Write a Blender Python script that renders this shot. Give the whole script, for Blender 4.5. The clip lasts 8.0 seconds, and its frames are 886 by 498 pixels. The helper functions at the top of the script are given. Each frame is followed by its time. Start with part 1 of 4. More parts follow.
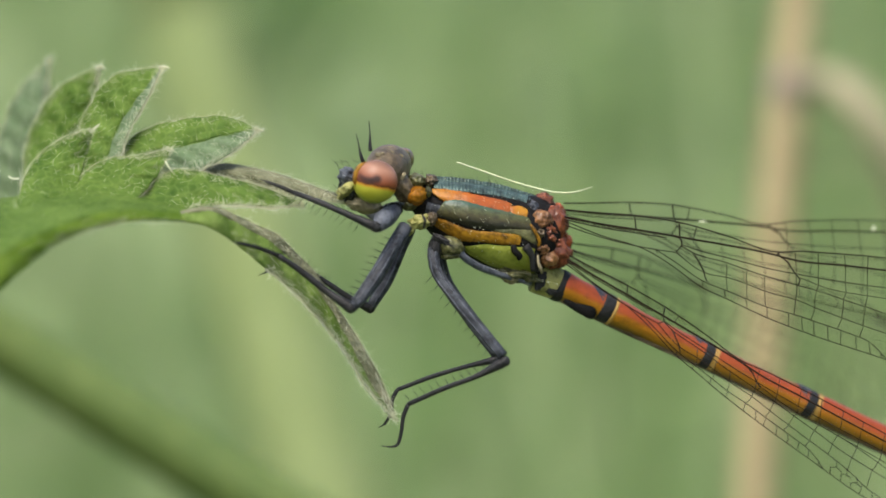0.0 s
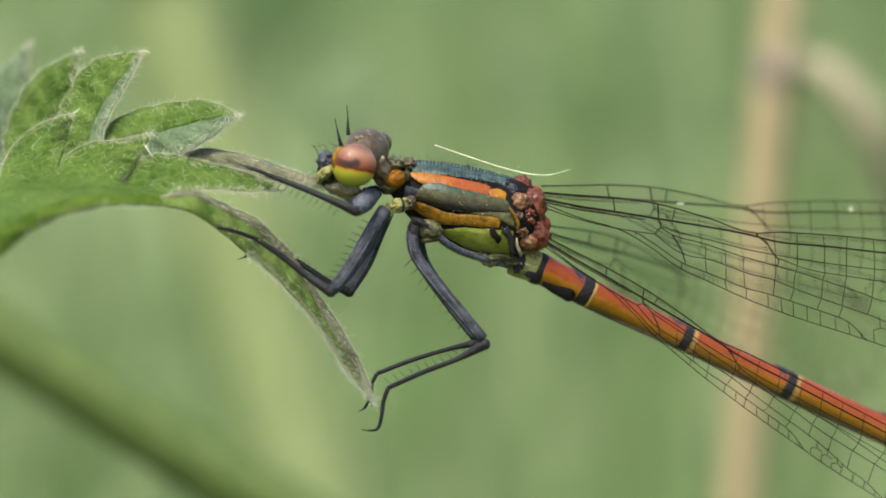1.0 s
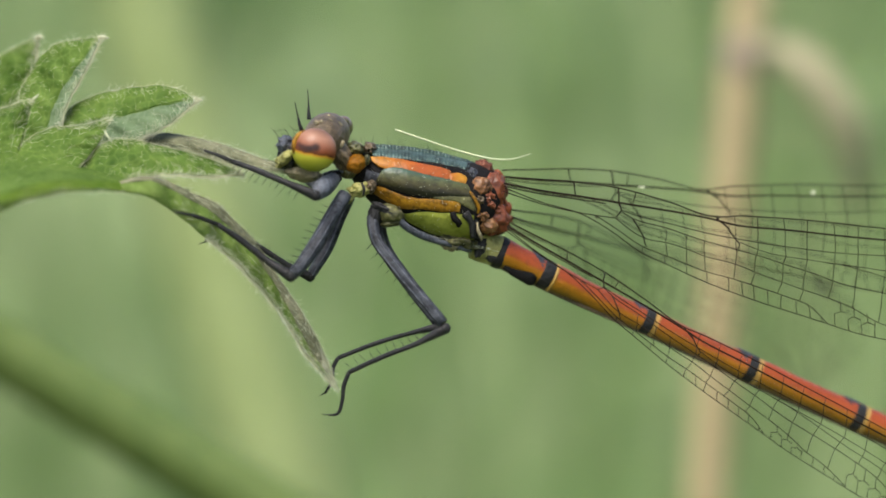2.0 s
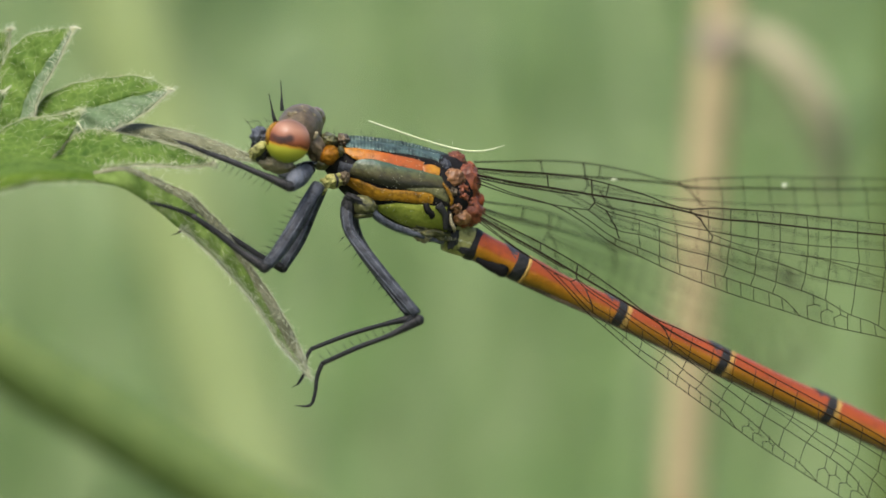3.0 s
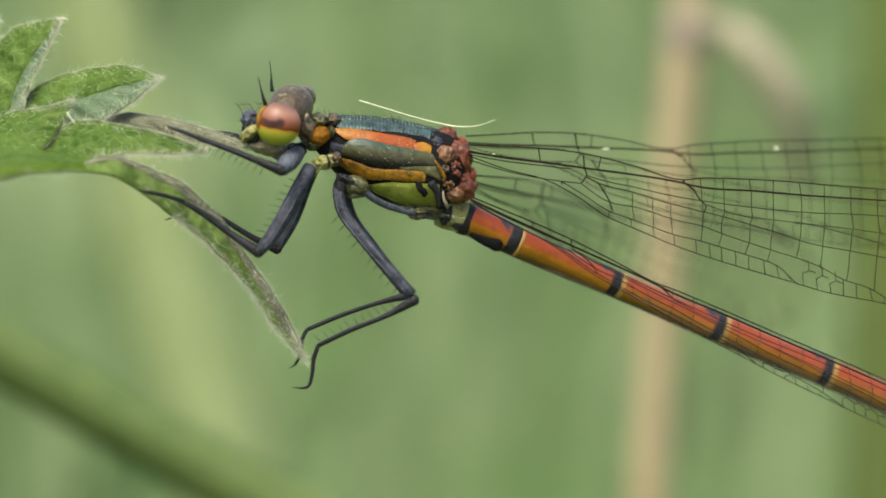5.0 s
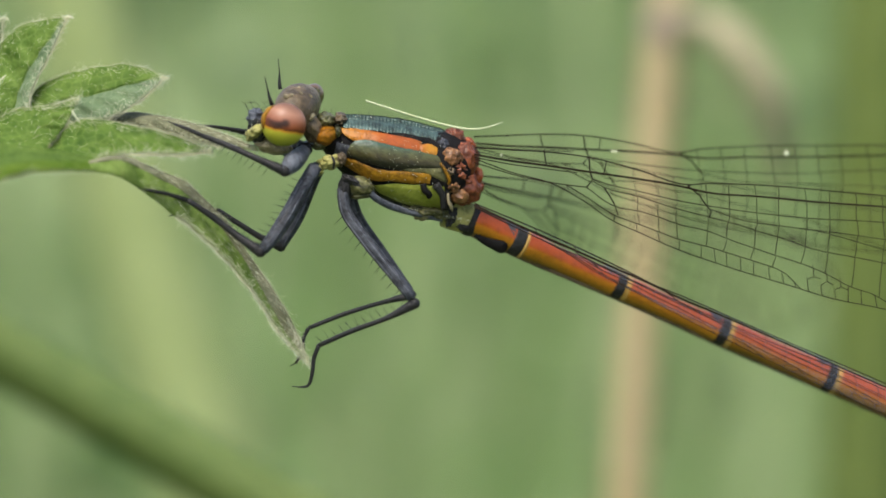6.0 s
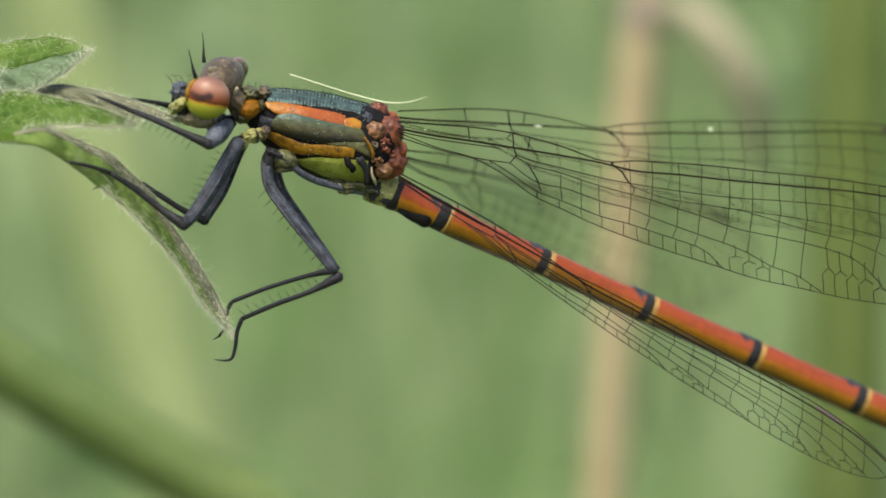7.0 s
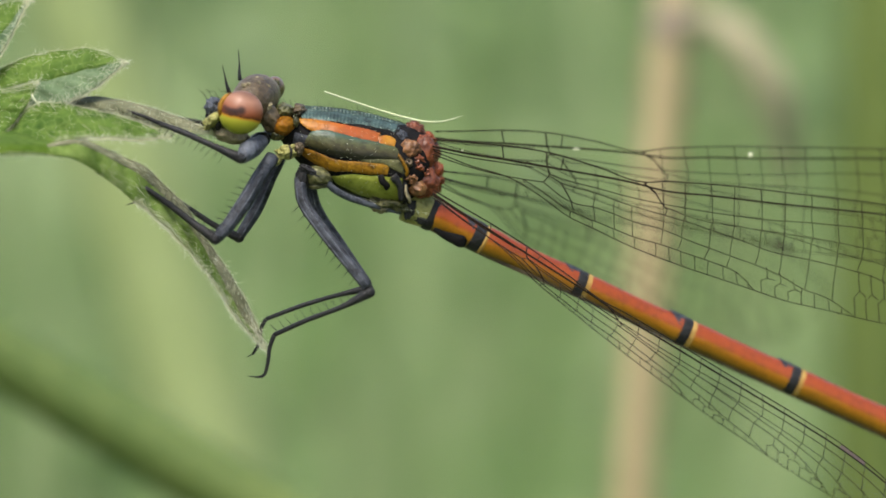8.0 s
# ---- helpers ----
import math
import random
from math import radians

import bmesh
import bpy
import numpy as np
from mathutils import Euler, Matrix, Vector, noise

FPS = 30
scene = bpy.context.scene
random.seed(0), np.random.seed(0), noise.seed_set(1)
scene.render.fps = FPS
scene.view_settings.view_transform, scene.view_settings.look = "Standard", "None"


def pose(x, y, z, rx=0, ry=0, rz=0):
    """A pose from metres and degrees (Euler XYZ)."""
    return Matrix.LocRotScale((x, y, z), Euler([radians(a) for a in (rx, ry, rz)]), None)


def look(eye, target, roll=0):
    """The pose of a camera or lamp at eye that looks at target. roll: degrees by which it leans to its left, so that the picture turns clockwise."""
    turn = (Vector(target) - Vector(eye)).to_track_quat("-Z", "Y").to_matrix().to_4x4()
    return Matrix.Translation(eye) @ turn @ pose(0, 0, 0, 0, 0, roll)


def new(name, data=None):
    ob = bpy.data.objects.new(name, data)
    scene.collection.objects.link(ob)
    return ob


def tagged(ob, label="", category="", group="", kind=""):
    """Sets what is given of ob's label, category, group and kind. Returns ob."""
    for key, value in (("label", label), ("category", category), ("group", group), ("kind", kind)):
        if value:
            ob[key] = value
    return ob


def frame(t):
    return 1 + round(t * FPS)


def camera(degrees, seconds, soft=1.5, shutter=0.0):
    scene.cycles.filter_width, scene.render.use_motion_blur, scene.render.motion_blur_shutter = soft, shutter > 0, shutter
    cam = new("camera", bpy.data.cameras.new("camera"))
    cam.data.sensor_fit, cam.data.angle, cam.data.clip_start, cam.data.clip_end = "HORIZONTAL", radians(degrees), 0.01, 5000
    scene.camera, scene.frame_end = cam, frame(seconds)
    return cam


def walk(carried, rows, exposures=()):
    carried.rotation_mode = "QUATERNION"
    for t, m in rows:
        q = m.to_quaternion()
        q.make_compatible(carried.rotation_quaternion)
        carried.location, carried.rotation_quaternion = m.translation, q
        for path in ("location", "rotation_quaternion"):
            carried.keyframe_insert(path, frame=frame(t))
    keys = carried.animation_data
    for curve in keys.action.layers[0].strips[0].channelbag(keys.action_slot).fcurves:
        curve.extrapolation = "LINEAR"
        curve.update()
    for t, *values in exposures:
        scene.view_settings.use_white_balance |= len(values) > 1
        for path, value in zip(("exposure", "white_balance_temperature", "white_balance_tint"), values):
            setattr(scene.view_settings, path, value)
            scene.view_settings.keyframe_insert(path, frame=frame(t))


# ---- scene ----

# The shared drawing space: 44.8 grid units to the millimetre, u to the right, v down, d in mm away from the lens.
GRID = 44.8
REACH = 0.35                       # metres from the lens to the insect
NEAR = pose(0, 0, 0.45, -8)        # the insect's neighbourhood, seen slightly from above
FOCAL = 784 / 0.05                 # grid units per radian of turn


SLOPE = 0.0                        # mm of depth gained for each mm to the right of the shoulder


def at(u, v, d=0.0):
    d += SLOPE * (u - 784) / GRID
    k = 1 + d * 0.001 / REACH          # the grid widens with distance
    return Vector(((u - 784) / GRID * k, d, (441 - v) / GRID * k)) * 0.001


def curve(points, n):
    """n samples of a smooth line through the points, evenly spread by length."""
    p = np.array(points, float)
    if len(p) == 2:
        return [p[0] + (p[1] - p[0]) * k / (n - 1) for k in range(n)]
    step = np.r_[0, np.cumsum(np.maximum(np.linalg.norm(np.diff(p[:, :2], axis=0), axis=1), 1e-6))]
    slope = np.diff(p, axis=0) / np.diff(step)[:, None]
    w = np.diff(step)
    tan = np.vstack([slope[0], (slope[:-1] * w[1:, None] + slope[1:] * w[:-1, None]) / (w[1:] + w[:-1])[:, None], slope[-1]])
    out = []
    for s in np.linspace(0, step[-1], n):
        i = min(max(int(np.searchsorted(step, s, side="right")) - 1, 0), len(p) - 2)
        f = (s - step[i]) / w[i]
        out.append(p[i] * (1 + 2 * f) * (1 - f) ** 2 + p[i + 1] * f * f * (3 - 2 * f) + w[i] * f * (1 - f) * (tan[i] * (1 - f) - tan[i + 1] * f))
    return out


# ---- camera ----
# where the insect hangs in the view: seconds, right, down, roll in degrees
PERCH = [
    (0, 0, 0, 0.0), (0.1, -17, -16, -0.3), (0.2, -27, -14, -0.3), (0.3, -22, -6, 0.0), (0.4, -26, -9, 0.0), (0.5, -23, -24, -0.7), (0.6, -27, -20, -0.4),
    (0.7, -31, -25, -0.3), (0.8, -38, -27, -0.3), (0.9, -37, -32, -0.3), (1, -37, -30, -0.2), (1.2, -44, -30, -0.2), (1.4, -61, -38, -0.2), (1.5, -56, -32, -0.1),
    (1.6, -62, -36, -0.1), (1.7, -68, -33, -0.1), (1.8, -69, -42, -0.3), (1.9, -86, -49, -0.4), (2, -107, -58, -0.5), (2.1, -119, -53, -0.2), (2.2, -144, -67, -0.4),
    (2.5, -158, -74, -0.4), (2.9, -158, -75, -0.3), (3.3, -152, -70, -0.2), (3.4, -174, -87, -0.1), (3.5, -168, -85, -0.2), (3.6, -175, -83, -0.1), (3.7, -181, -84, 0.0),
    (3.8, -157, -101, -2.4), (3.9, -190, -54, 0.8), (4, -168, -121, -2.8), (4.1, -160, -77, 0.2), (4.2, -134, -102, -1.7), (4.3, -164, -114, -2.3), (4.4, -185, -98, -1.0),
    (4.5, -109, -74, -0.6), (4.6, -148, -104, -1.5), (4.7, -161, -109, -2.3), (5.1, -172, -108, -1.8), (5.45, -178, -107, -2.2), (5.8, -181, -105, -2.6), (5.9, -191, -81, -0.5),
    (6, -163, -107, -1.5), (6.1, -186, -103, -1.2), (6.2, -231, -134, -1.5), (6.3, -234, -142, -1.9), (6.4, -251, -128, -1.0), (6.5, -271, -141, -1.8), (6.6, -290, -163, -1.7),
    (6.8, -335, -160, -1.4), (7, -298, -155, -1.6), (7.1, -300, -154, -1.1), (7.2, -293, -147, -0.6), (7.3, -270, -154, -1.4), (7.4, -243, -116, 0.3), (7.5, -231, -134, -1.3),
    (7.6, -230, -92, 0.5), (7.7, -220, -124, -0.8), (7.8, -232, -119, 0.0), (8, -237, -124, -0.3),
]
# how the body departs from that: seconds, right, down, roll, yaw and pitch in degrees
BODY = [(0, 0, 0, 0.0, 0.0, 0.0), (0.5, 0, 1, -0.2, 0.4, -0.1), (1, -1, 0, -0.2, 0.6, -0.2), (1.5, -1, 1, -0.1, 0.3, -0.5), (2, 0, 0, 0.0, 0.0, -0.1), (3.5, -1, 0, -0.1, 1.2, -0.2), (4, -4, -3, -0.2, 3.7, 1.3),
        (4.5, -1, -5, -0.5, 1.3, 1.2), (6, 5, -7, 1.1, -1.3, 4.6), (6.5, 3, -5, 1.0, 0.3, 3.8), (7, 5, -5, 1.4, -1.1, 4.4), (7.5, 4, -5, 0.1, -1.1, 3.0), (8, 7, -2, 0.3, -3.5, 1.5)]
# and how the leaf does: seconds, right, down, roll
SPRIG = [(0, 0, 0, 0.0), (0.5, 2, 0, 0.2), (1, 2, 1, 0.2), (1.5, 1, 1, 0.0), (2, 1, 0, 0.2), (3.5, 1, -1, -0.7), (4, 6, 3, 0.1), (4.5, 1, 2, -0.5), (6, 2, 3, 0.1), (6.5, 6, 0, 0.9), (7, 5, 1, 0.4), (7.5, 3, 2, -0.3), (8, 3, 2, -0.5)]
# the slow drift of the hand-held view
VIEW = [(0, 0, 0), (0.5, -12, -18), (1, -25, -28), (1.5, -45, -33), (2, -82, -52), (2.2, -97, -60), (3.3, -138, -80), (3.5, -143, -85), (4, -140, -90), (4.5, -168, -85),
        (4.7, -174, -88), (5.8, -205, -100), (6, -217, -104), (6.5, -276, -125), (7, -262, -130), (7.5, -206, -112), (8, -208, -108)]


def value(rows, t, k=1, ease=0.0):
    """Column k of the rows at t, evened out over ease seconds to both sides."""
    return float(np.mean([np.interp(t + ease * e, [r[0] for r in rows], [r[k] for r in rows]) for e in (-1, -0.5, 0, 0.5, 1)]))


def drift(t):
    return value(VIEW, t, 1, 0.12), value(VIEW, t, 2, 0.12)


LENS = 2 * math.degrees(math.atan(0.05))
cam = camera(LENS, 8.0, soft=1.75, shutter=0.0)
cam.data.dof.use_dof = True
cam.data.dof.focus_distance = REACH - 0.0006
cam.data.dof.aperture_fstop = 0.36 / 0.012
cam.data.dof.aperture_blades = 0


def view(t):
    right, down = drift(t)
    return NEAR @ pose(0, -REACH, 0, 0, 0, math.degrees(right / FOCAL)) @ pose(0, 0, 0, 90 + math.degrees(down / FOCAL))


walk(cam, [(t, view(t)) for t in np.linspace(0, 8, 41)])

# ---- world and light ----
world = bpy.data.worlds.new("sky")
scene.world = world
world.use_nodes = True
wn = world.node_tree.nodes
sky = wn.new("ShaderNodeTexSky")
sky.sky_type, sky.sun_disc = "NISHITA", False
sky.sun_elevation, sky.sun_rotation = radians(62), radians(200)
sky.air_density, sky.dust_density = 1.0, 4.0
world.node_tree.links.new(sky.outputs[0], wn["Background"].inputs[0])
wn["Background"].inputs[1].default_value = 0.12
sun = new("sun", bpy.data.lights.new("sun", "SUN"))
sun.data.energy, sun.data.angle, sun.data.color = 1.4, radians(25), (1.0, 0.96, 0.9)
sun.matrix_world = look((-0.6, -1.1, 2.6), (0, 0, 0))
scene.view_settings.exposure = 1.3


# ---- materials ----
def material(name, colors, rough=0.5, metal=0.0, scale=400.0, fine=3000.0, bump=0.2, bump_scale=2500.0, translucent=0.0, coat=0.0, island=0.0, gloss=0.28, net=0.0, net_mix=0.17, grime=0.0):
    """A mottled surface: two colours (dark, light) mixed by broad and fine noise, with fine relief. Scales are per metre."""
    m = bpy.data.materials.new(name)
    m.use_nodes = True
    n, link = m.node_tree.nodes, m.node_tree.links.new
    bsdf = n["Principled BSDF"]
    coord = n.new("ShaderNodeTexCoord")
    broad, small = n.new("ShaderNodeTexNoise"), n.new("ShaderNodeTexNoise")
    broad.inputs["Scale"].default_value, small.inputs["Scale"].default_value = scale, fine
    broad.inputs["Detail"].default_value, small.inputs["Detail"].default_value = 3, 2
    add = n.new("ShaderNodeMath")
    add.operation = "MULTIPLY_ADD"
    add.inputs[1].default_value = 0.6
    half = n.new("ShaderNodeMath")
    half.operation = "MULTIPLY"
    half.inputs[1].default_value = 0.4
    ramp = n.new("ShaderNodeValToRGB")
    ramp.color_ramp.elements[0].position, ramp.color_ramp.elements[1].position = 0.32, 0.68
    ramp.color_ramp.elements[0].color, ramp.color_ramp.elements[1].color = (*colors[0], 1), (*colors[1], 1)
    for tex in (broad, small):
        link(coord.outputs["Object"], tex.inputs["Vector"])
    link(small.outputs["Fac"], half.inputs[0])
    link(broad.outputs["Fac"], add.inputs[0])
    link(half.outputs[0], add.inputs[2])
    fac = add.outputs[0]
    if island:
        geo, mix = n.new("ShaderNodeNewGeometry"), n.new("ShaderNodeMix")
        mix.inputs[0].default_value = island
        link(fac, mix.inputs[2])
        link(geo.outputs["Random Per Island"], mix.inputs[3])
        fac = mix.outputs[0]
    link(fac, ramp.inputs[0])
    tone = ramp.outputs[0]
    if net:
        # a pale net of small veins
        warp, cells, line, pale = n.new("ShaderNodeVectorMath"), n.new("ShaderNodeTexVoronoi"), n.new("ShaderNodeMapRange"), n.new("ShaderNodeMix")
        bend = n.new("ShaderNodeTexNoise")
        bend.inputs["Scale"].default_value = net * 0.6
        warp.operation, warp.inputs[1].default_value = "MULTIPLY_ADD", (0.5 / net,) * 3
        cells.feature = "DISTANCE_TO_EDGE"
        cells.inputs["Scale"].default_value = net
        line.inputs["From Min"].default_value, line.inputs["From Max"].default_value = 0.015, 0.11
        line.inputs["To Min"].default_value, line.inputs["To Max"].default_value = net_mix, 0.0
        pale.data_type = "RGBA"
        pale.inputs[7].default_value = (min(1, colors[1][0] * 1.7), min(1, colors[1][1] * 1.45), colors[1][2] * 2.0, 1)
        link(coord.outputs["Object"], bend.inputs["Vector"])
        link(bend.outputs["Color"], warp.inputs[0])
        link(coord.outputs["Object"], warp.inputs[2])
        link(warp.outputs[0], cells.inputs["Vector"])
        link(cells.outputs["Distance"], line.inputs["Value"])
        link(line.outputs["Result"], pale.inputs[0])
        link(tone, pale.inputs[6])
        tone = pale.outputs[2]
    if grime:
        # dark flecks and worn patches
        fleck, cut, dirt = n.new("ShaderNodeTexNoise"), n.new("ShaderNodeMapRange"), n.new("ShaderNodeMix")
        fleck.inputs["Scale"].default_value, fleck.inputs["Detail"].default_value, fleck.inputs["Roughness"].default_value = 3200, 7, 0.75
        cut.inputs["From Min"].default_value, cut.inputs["From Max"].default_value, cut.inputs["To Max"].default_value = 0.47, 0.62, grime
        dirt.data_type, dirt.name = "RGBA", "dirt"
        dirt.inputs[7].default_value = (colors[0][0] * 0.18 + 0.004, colors[0][1] * 0.18 + 0.004, colors[0][2] * 0.2 + 0.003, 1)
        link(coord.outputs["Object"], fleck.inputs["Vector"])
        link(fleck.outputs["Fac"], cut.inputs["Value"])
        link(cut.outputs["Result"], dirt.inputs[0])
        link(tone, dirt.inputs[6])
        tone = dirt.outputs[2]
    link(tone, bsdf.inputs["Base Color"])
    bsdf.inputs["Roughness"].default_value, bsdf.inputs["Metallic"].default_value = rough, metal
    bsdf.inputs["Coat Weight"].default_value = coat
    bsdf.inputs["Specular IOR Level"].default_value = gloss
    if bump:
        rel, bm = n.new("ShaderNodeTexNoise"), n.new("ShaderNodeBump")
        rel.inputs["Scale"].default_value = bump_scale
        bm.inputs["Strength"].default_value, bm.inputs["Distance"].default_value = bump, 0.6 / bump_scale
        link(coord.outputs["Object"], rel.inputs["Vector"])
        link(rel.outputs["Fac"], bm.inputs["Height"])
        link(bm.outputs[0], bsdf.inputs["Normal"])
    if translucent:
        tr, mx = n.new("ShaderNodeBsdfTranslucent"), n.new("ShaderNodeMixShader")
        mx.inputs[0].default_value = translucent
        link(tone, tr.inputs["Color"])
        link(bsdf.outputs[0], mx.inputs[1])
        link(tr.outputs[0], mx.inputs[2])
        link(mx.outputs[0], n["Material Output"].inputs[0])
    return m


def banded(name, stops, low, high, rough=0.4, coat=0.0, tilt=0.0, spots=(), axis="Z", grime=0.0):
    """A surface whose colour runs through bands from low to high along one of the thing's own axes (metres), leaning by tilt along x."""
    m = material(name, (stops[0][1], stops[-1][1]), rough, 0, 900, 5000, 0.3 if grime else 0.12, 6000, coat=coat, grime=grime)
    n, link = m.node_tree.nodes, m.node_tree.links.new
    coord = [x for x in n if x.type == "TEX_COORD"][0]
    tex = [x for x in n if x.type == "TEX_NOISE"][0]
    sep, lean, fit, wob = n.new("ShaderNodeSeparateXYZ"), n.new("ShaderNodeMath"), n.new("ShaderNodeMapRange"), n.new("ShaderNodeMath")
    lean.operation, lean.inputs[1].default_value = "MULTIPLY_ADD", tilt
    fit.inputs["From Min"].default_value, fit.inputs["From Max"].default_value = low, high
    wob.operation, wob.inputs[1].default_value = "MULTIPLY_ADD", 0.2
    ramp = n.new("ShaderNodeValToRGB")
    while len(ramp.color_ramp.elements) < len(stops):
        ramp.color_ramp.elements.new(0.5)
    for e, (p, c) in zip(ramp.color_ramp.elements, stops):
        e.position, e.color = p, (*c, 1)
    link(coord.outputs["Object"], sep.inputs[0])
    link(sep.outputs["X"], lean.inputs[0])
    link(sep.outputs[axis], lean.inputs[2])
    link(lean.outputs[0], fit.inputs["Value"])
    link(tex.outputs["Fac"], wob.inputs[0])
    link(fit.outputs["Result"], wob.inputs[2])
    shift = n.new("ShaderNodeMath")
    shift.operation, shift.inputs[1].default_value = "SUBTRACT", 0.08
    link(wob.outputs[0], shift.inputs[0])
    link(shift.outputs[0], ramp.inputs[0])
    tone = ramp.outputs[0]
    for place, reach, deep in spots:
        # a soft dark spot of its own
        gap, near, dark = n.new("ShaderNodeVectorMath"), n.new("ShaderNodeMapRange"), n.new("ShaderNodeMix")
        gap.operation, gap.inputs[1].default_value = "DISTANCE", place
        near.inputs["From Min"].default_value, near.inputs["From Max"].default_value = reach * 0.35, reach
        near.inputs["To Min"].default_value, near.inputs["To Max"].default_value = deep, 0.0
        dark.data_type = "RGBA"
        dark.inputs[7].default_value = (0.012, 0.005, 0.003, 1)
        link(coord.outputs["Object"], gap.inputs[0])
        link(gap.outputs["Value"], near.inputs["Value"])
        link(near.outputs["Result"], dark.inputs[0])
        link(tone, dark.inputs[6])
        tone = dark.outputs[2]
    link(tone, n["dirt"].inputs[6] if grime else n["Principled BSDF"].inputs["Base Color"])
    return m


LEAF = material("leaf_green", ((0.043, 0.102, 0.010), (0.158, 0.252, 0.046)), 0.65, 0, 500, 2400, 0.7, 2200, 0.42, net=2500, net_mix=0.27, gloss=0.15)
LEAF_BASE = material("leaf_base", ((0.085, 0.16, 0.015), (0.165, 0.25, 0.035)), 0.65, 0, 300, 2400, 0.4, 1900, 0.4, gloss=0.10)
LEAF_PALE = material("leaf_underside", ((0.092, 0.148, 0.068), (0.20, 0.272, 0.142)), 0.8, 0, 700, 4000, 0.7, 2600, 0.35, net=2600, net_mix=0.16, gloss=0.1)
LEAF_GREY = material("leaf_grey_edge", ((0.075, 0.082, 0.038), (0.215, 0.215, 0.125)), 0.8, 0, 900, 5000, 0.9, 3500, 0.15)
LEAF_DUSTY = material("leaf_dusty_green", ((0.085, 0.150, 0.022), (0.20, 0.285, 0.072)), 0.8, 0, 800, 4000, 0.7, 2600, 0.35, net=2400, net_mix=0.14, gloss=0.1)
RIM = material("leaf_rim", ((0.15, 0.115, 0.06), (0.33, 0.285, 0.175)), 0.7, 0, 1500, 5000, 0.4, 5000)
HAIR = material("leaf_hair", ((0.76, 0.78, 0.54), (0.93, 0.94, 0.76)), 0.4, 0, 500, 4000, 0, translucent=0.4)
FELT = material("leaf_felt", ((0.52, 0.53, 0.34), (0.78, 0.78, 0.58)), 0.6, 0, 900, 4000, 0, translucent=0.4)
FIBRE = material("pale_fibre", ((0.40, 0.46, 0.24), (0.56, 0.60, 0.38)), 0.45, 0, 600, 4000, 0)
STALK = material("plant_stalk", ((0.07, 0.115, 0.024), (0.13, 0.175, 0.045)), 0.6, 0, 120, 900, 0.3, 1200, 0.1)
STRAW = material("dry_straw", ((0.33, 0.265, 0.135), (0.46, 0.38, 0.21)), 0.65, 0, 60, 700, 0.3, 900, 0.15)
STRAW_NODE = material("straw_joint", ((0.20, 0.155, 0.12), (0.31, 0.25, 0.195)), 0.65, 0, 60, 700, 0.3, 900, 0.1)
STRAW_PALE = material("straw_leaf", ((0.255, 0.235, 0.135), (0.335, 0.305, 0.185)), 0.65, 0, 60, 700, 0.3, 900, 0.08)
GRASS = material("grass_blades", ((0.165, 0.265, 0.075), (0.36, 0.45, 0.19)), 0.5, 0, 8, 60, 0, translucent=0.4, island=0.65)
HERB = material("herb_leaves", ((0.176, 0.274, 0.092), (0.300, 0.380, 0.177)), 0.5, 0, 20, 150, 0, translucent=0.4, island=0.6)
# a darker copy of the herb green, with the leaves' shade in its colour
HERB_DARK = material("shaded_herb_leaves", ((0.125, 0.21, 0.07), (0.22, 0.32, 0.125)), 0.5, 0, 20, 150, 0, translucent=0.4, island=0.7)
GRASS_STEM = material("fresh_grass_stem", ((0.28, 0.35, 0.13), (0.36, 0.43, 0.19)), 0.5, 0, 30, 300, 0.2, 500, 0.3)
GRASS_DARK = material("dark_grass_stem", ((0.085, 0.125, 0.022), (0.135, 0.18, 0.042)), 0.55, 0, 60, 500, 0.2, 600, 0.2)
SOIL = material("meadow_soil", ((0.05, 0.07, 0.025), (0.12, 0.15, 0.06)), 0.9, 0, 3, 40, 0.5, 60)

BLACK = material("black_cuticle", ((0.009, 0.009, 0.009), (0.028, 0.028, 0.027)), 0.5, 0, 900, 6000, 0.50, 6000, gloss=0.14)
DARK_GREY = material("grey_leg_cuticle", ((0.016, 0.018, 0.022), (0.074, 0.081, 0.094)), 0.5, 0, 900, 7000, 0.60, 7000, gloss=0.14, grime=0.75)
BLUE_GREY = material("blue_grey_cuticle", ((0.042, 0.048, 0.058), (0.115, 0.125, 0.142)), 0.5, 0, 1200, 7000, 0.60, 7000, gloss=0.14, grime=0.8)
TEAL = material("bronze_green_plate", ((0.024, 0.038, 0.032), (0.088, 0.145, 0.125)), 0.42, 0.25, 1500, 9000, 0.5, 9000, grime=0.75)
INK = material("deep_black_cuticle", ((0.004, 0.004, 0.004), (0.013, 0.012, 0.011)), 0.6, 0, 900, 6000, 0.4, 6000, gloss=0.06)
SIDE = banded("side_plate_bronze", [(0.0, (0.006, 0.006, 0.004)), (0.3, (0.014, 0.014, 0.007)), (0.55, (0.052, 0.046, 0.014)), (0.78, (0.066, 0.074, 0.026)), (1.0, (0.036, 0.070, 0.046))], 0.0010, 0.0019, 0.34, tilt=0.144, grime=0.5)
ORANGE = banded("orange_stripe", [(0.0, (0.33, 0.145, 0.006)), (0.25, (0.32, 0.10, 0.006)), (0.5, (0.275, 0.06, 0.010)), (0.8, (0.265, 0.062, 0.009)), (0.9, (0.33, 0.14, 0.008)), (1.0, (0.33, 0.15, 0.008))], -0.00042, 0.00337, 0.42, axis="X", grime=0.5)
COLLAR = material("orange_collar", ((0.12, 0.042, 0.003), (0.31, 0.135, 0.008)), 0.42, 0, 900, 5000, 0.5, 7000, gloss=0.14, grime=0.4)
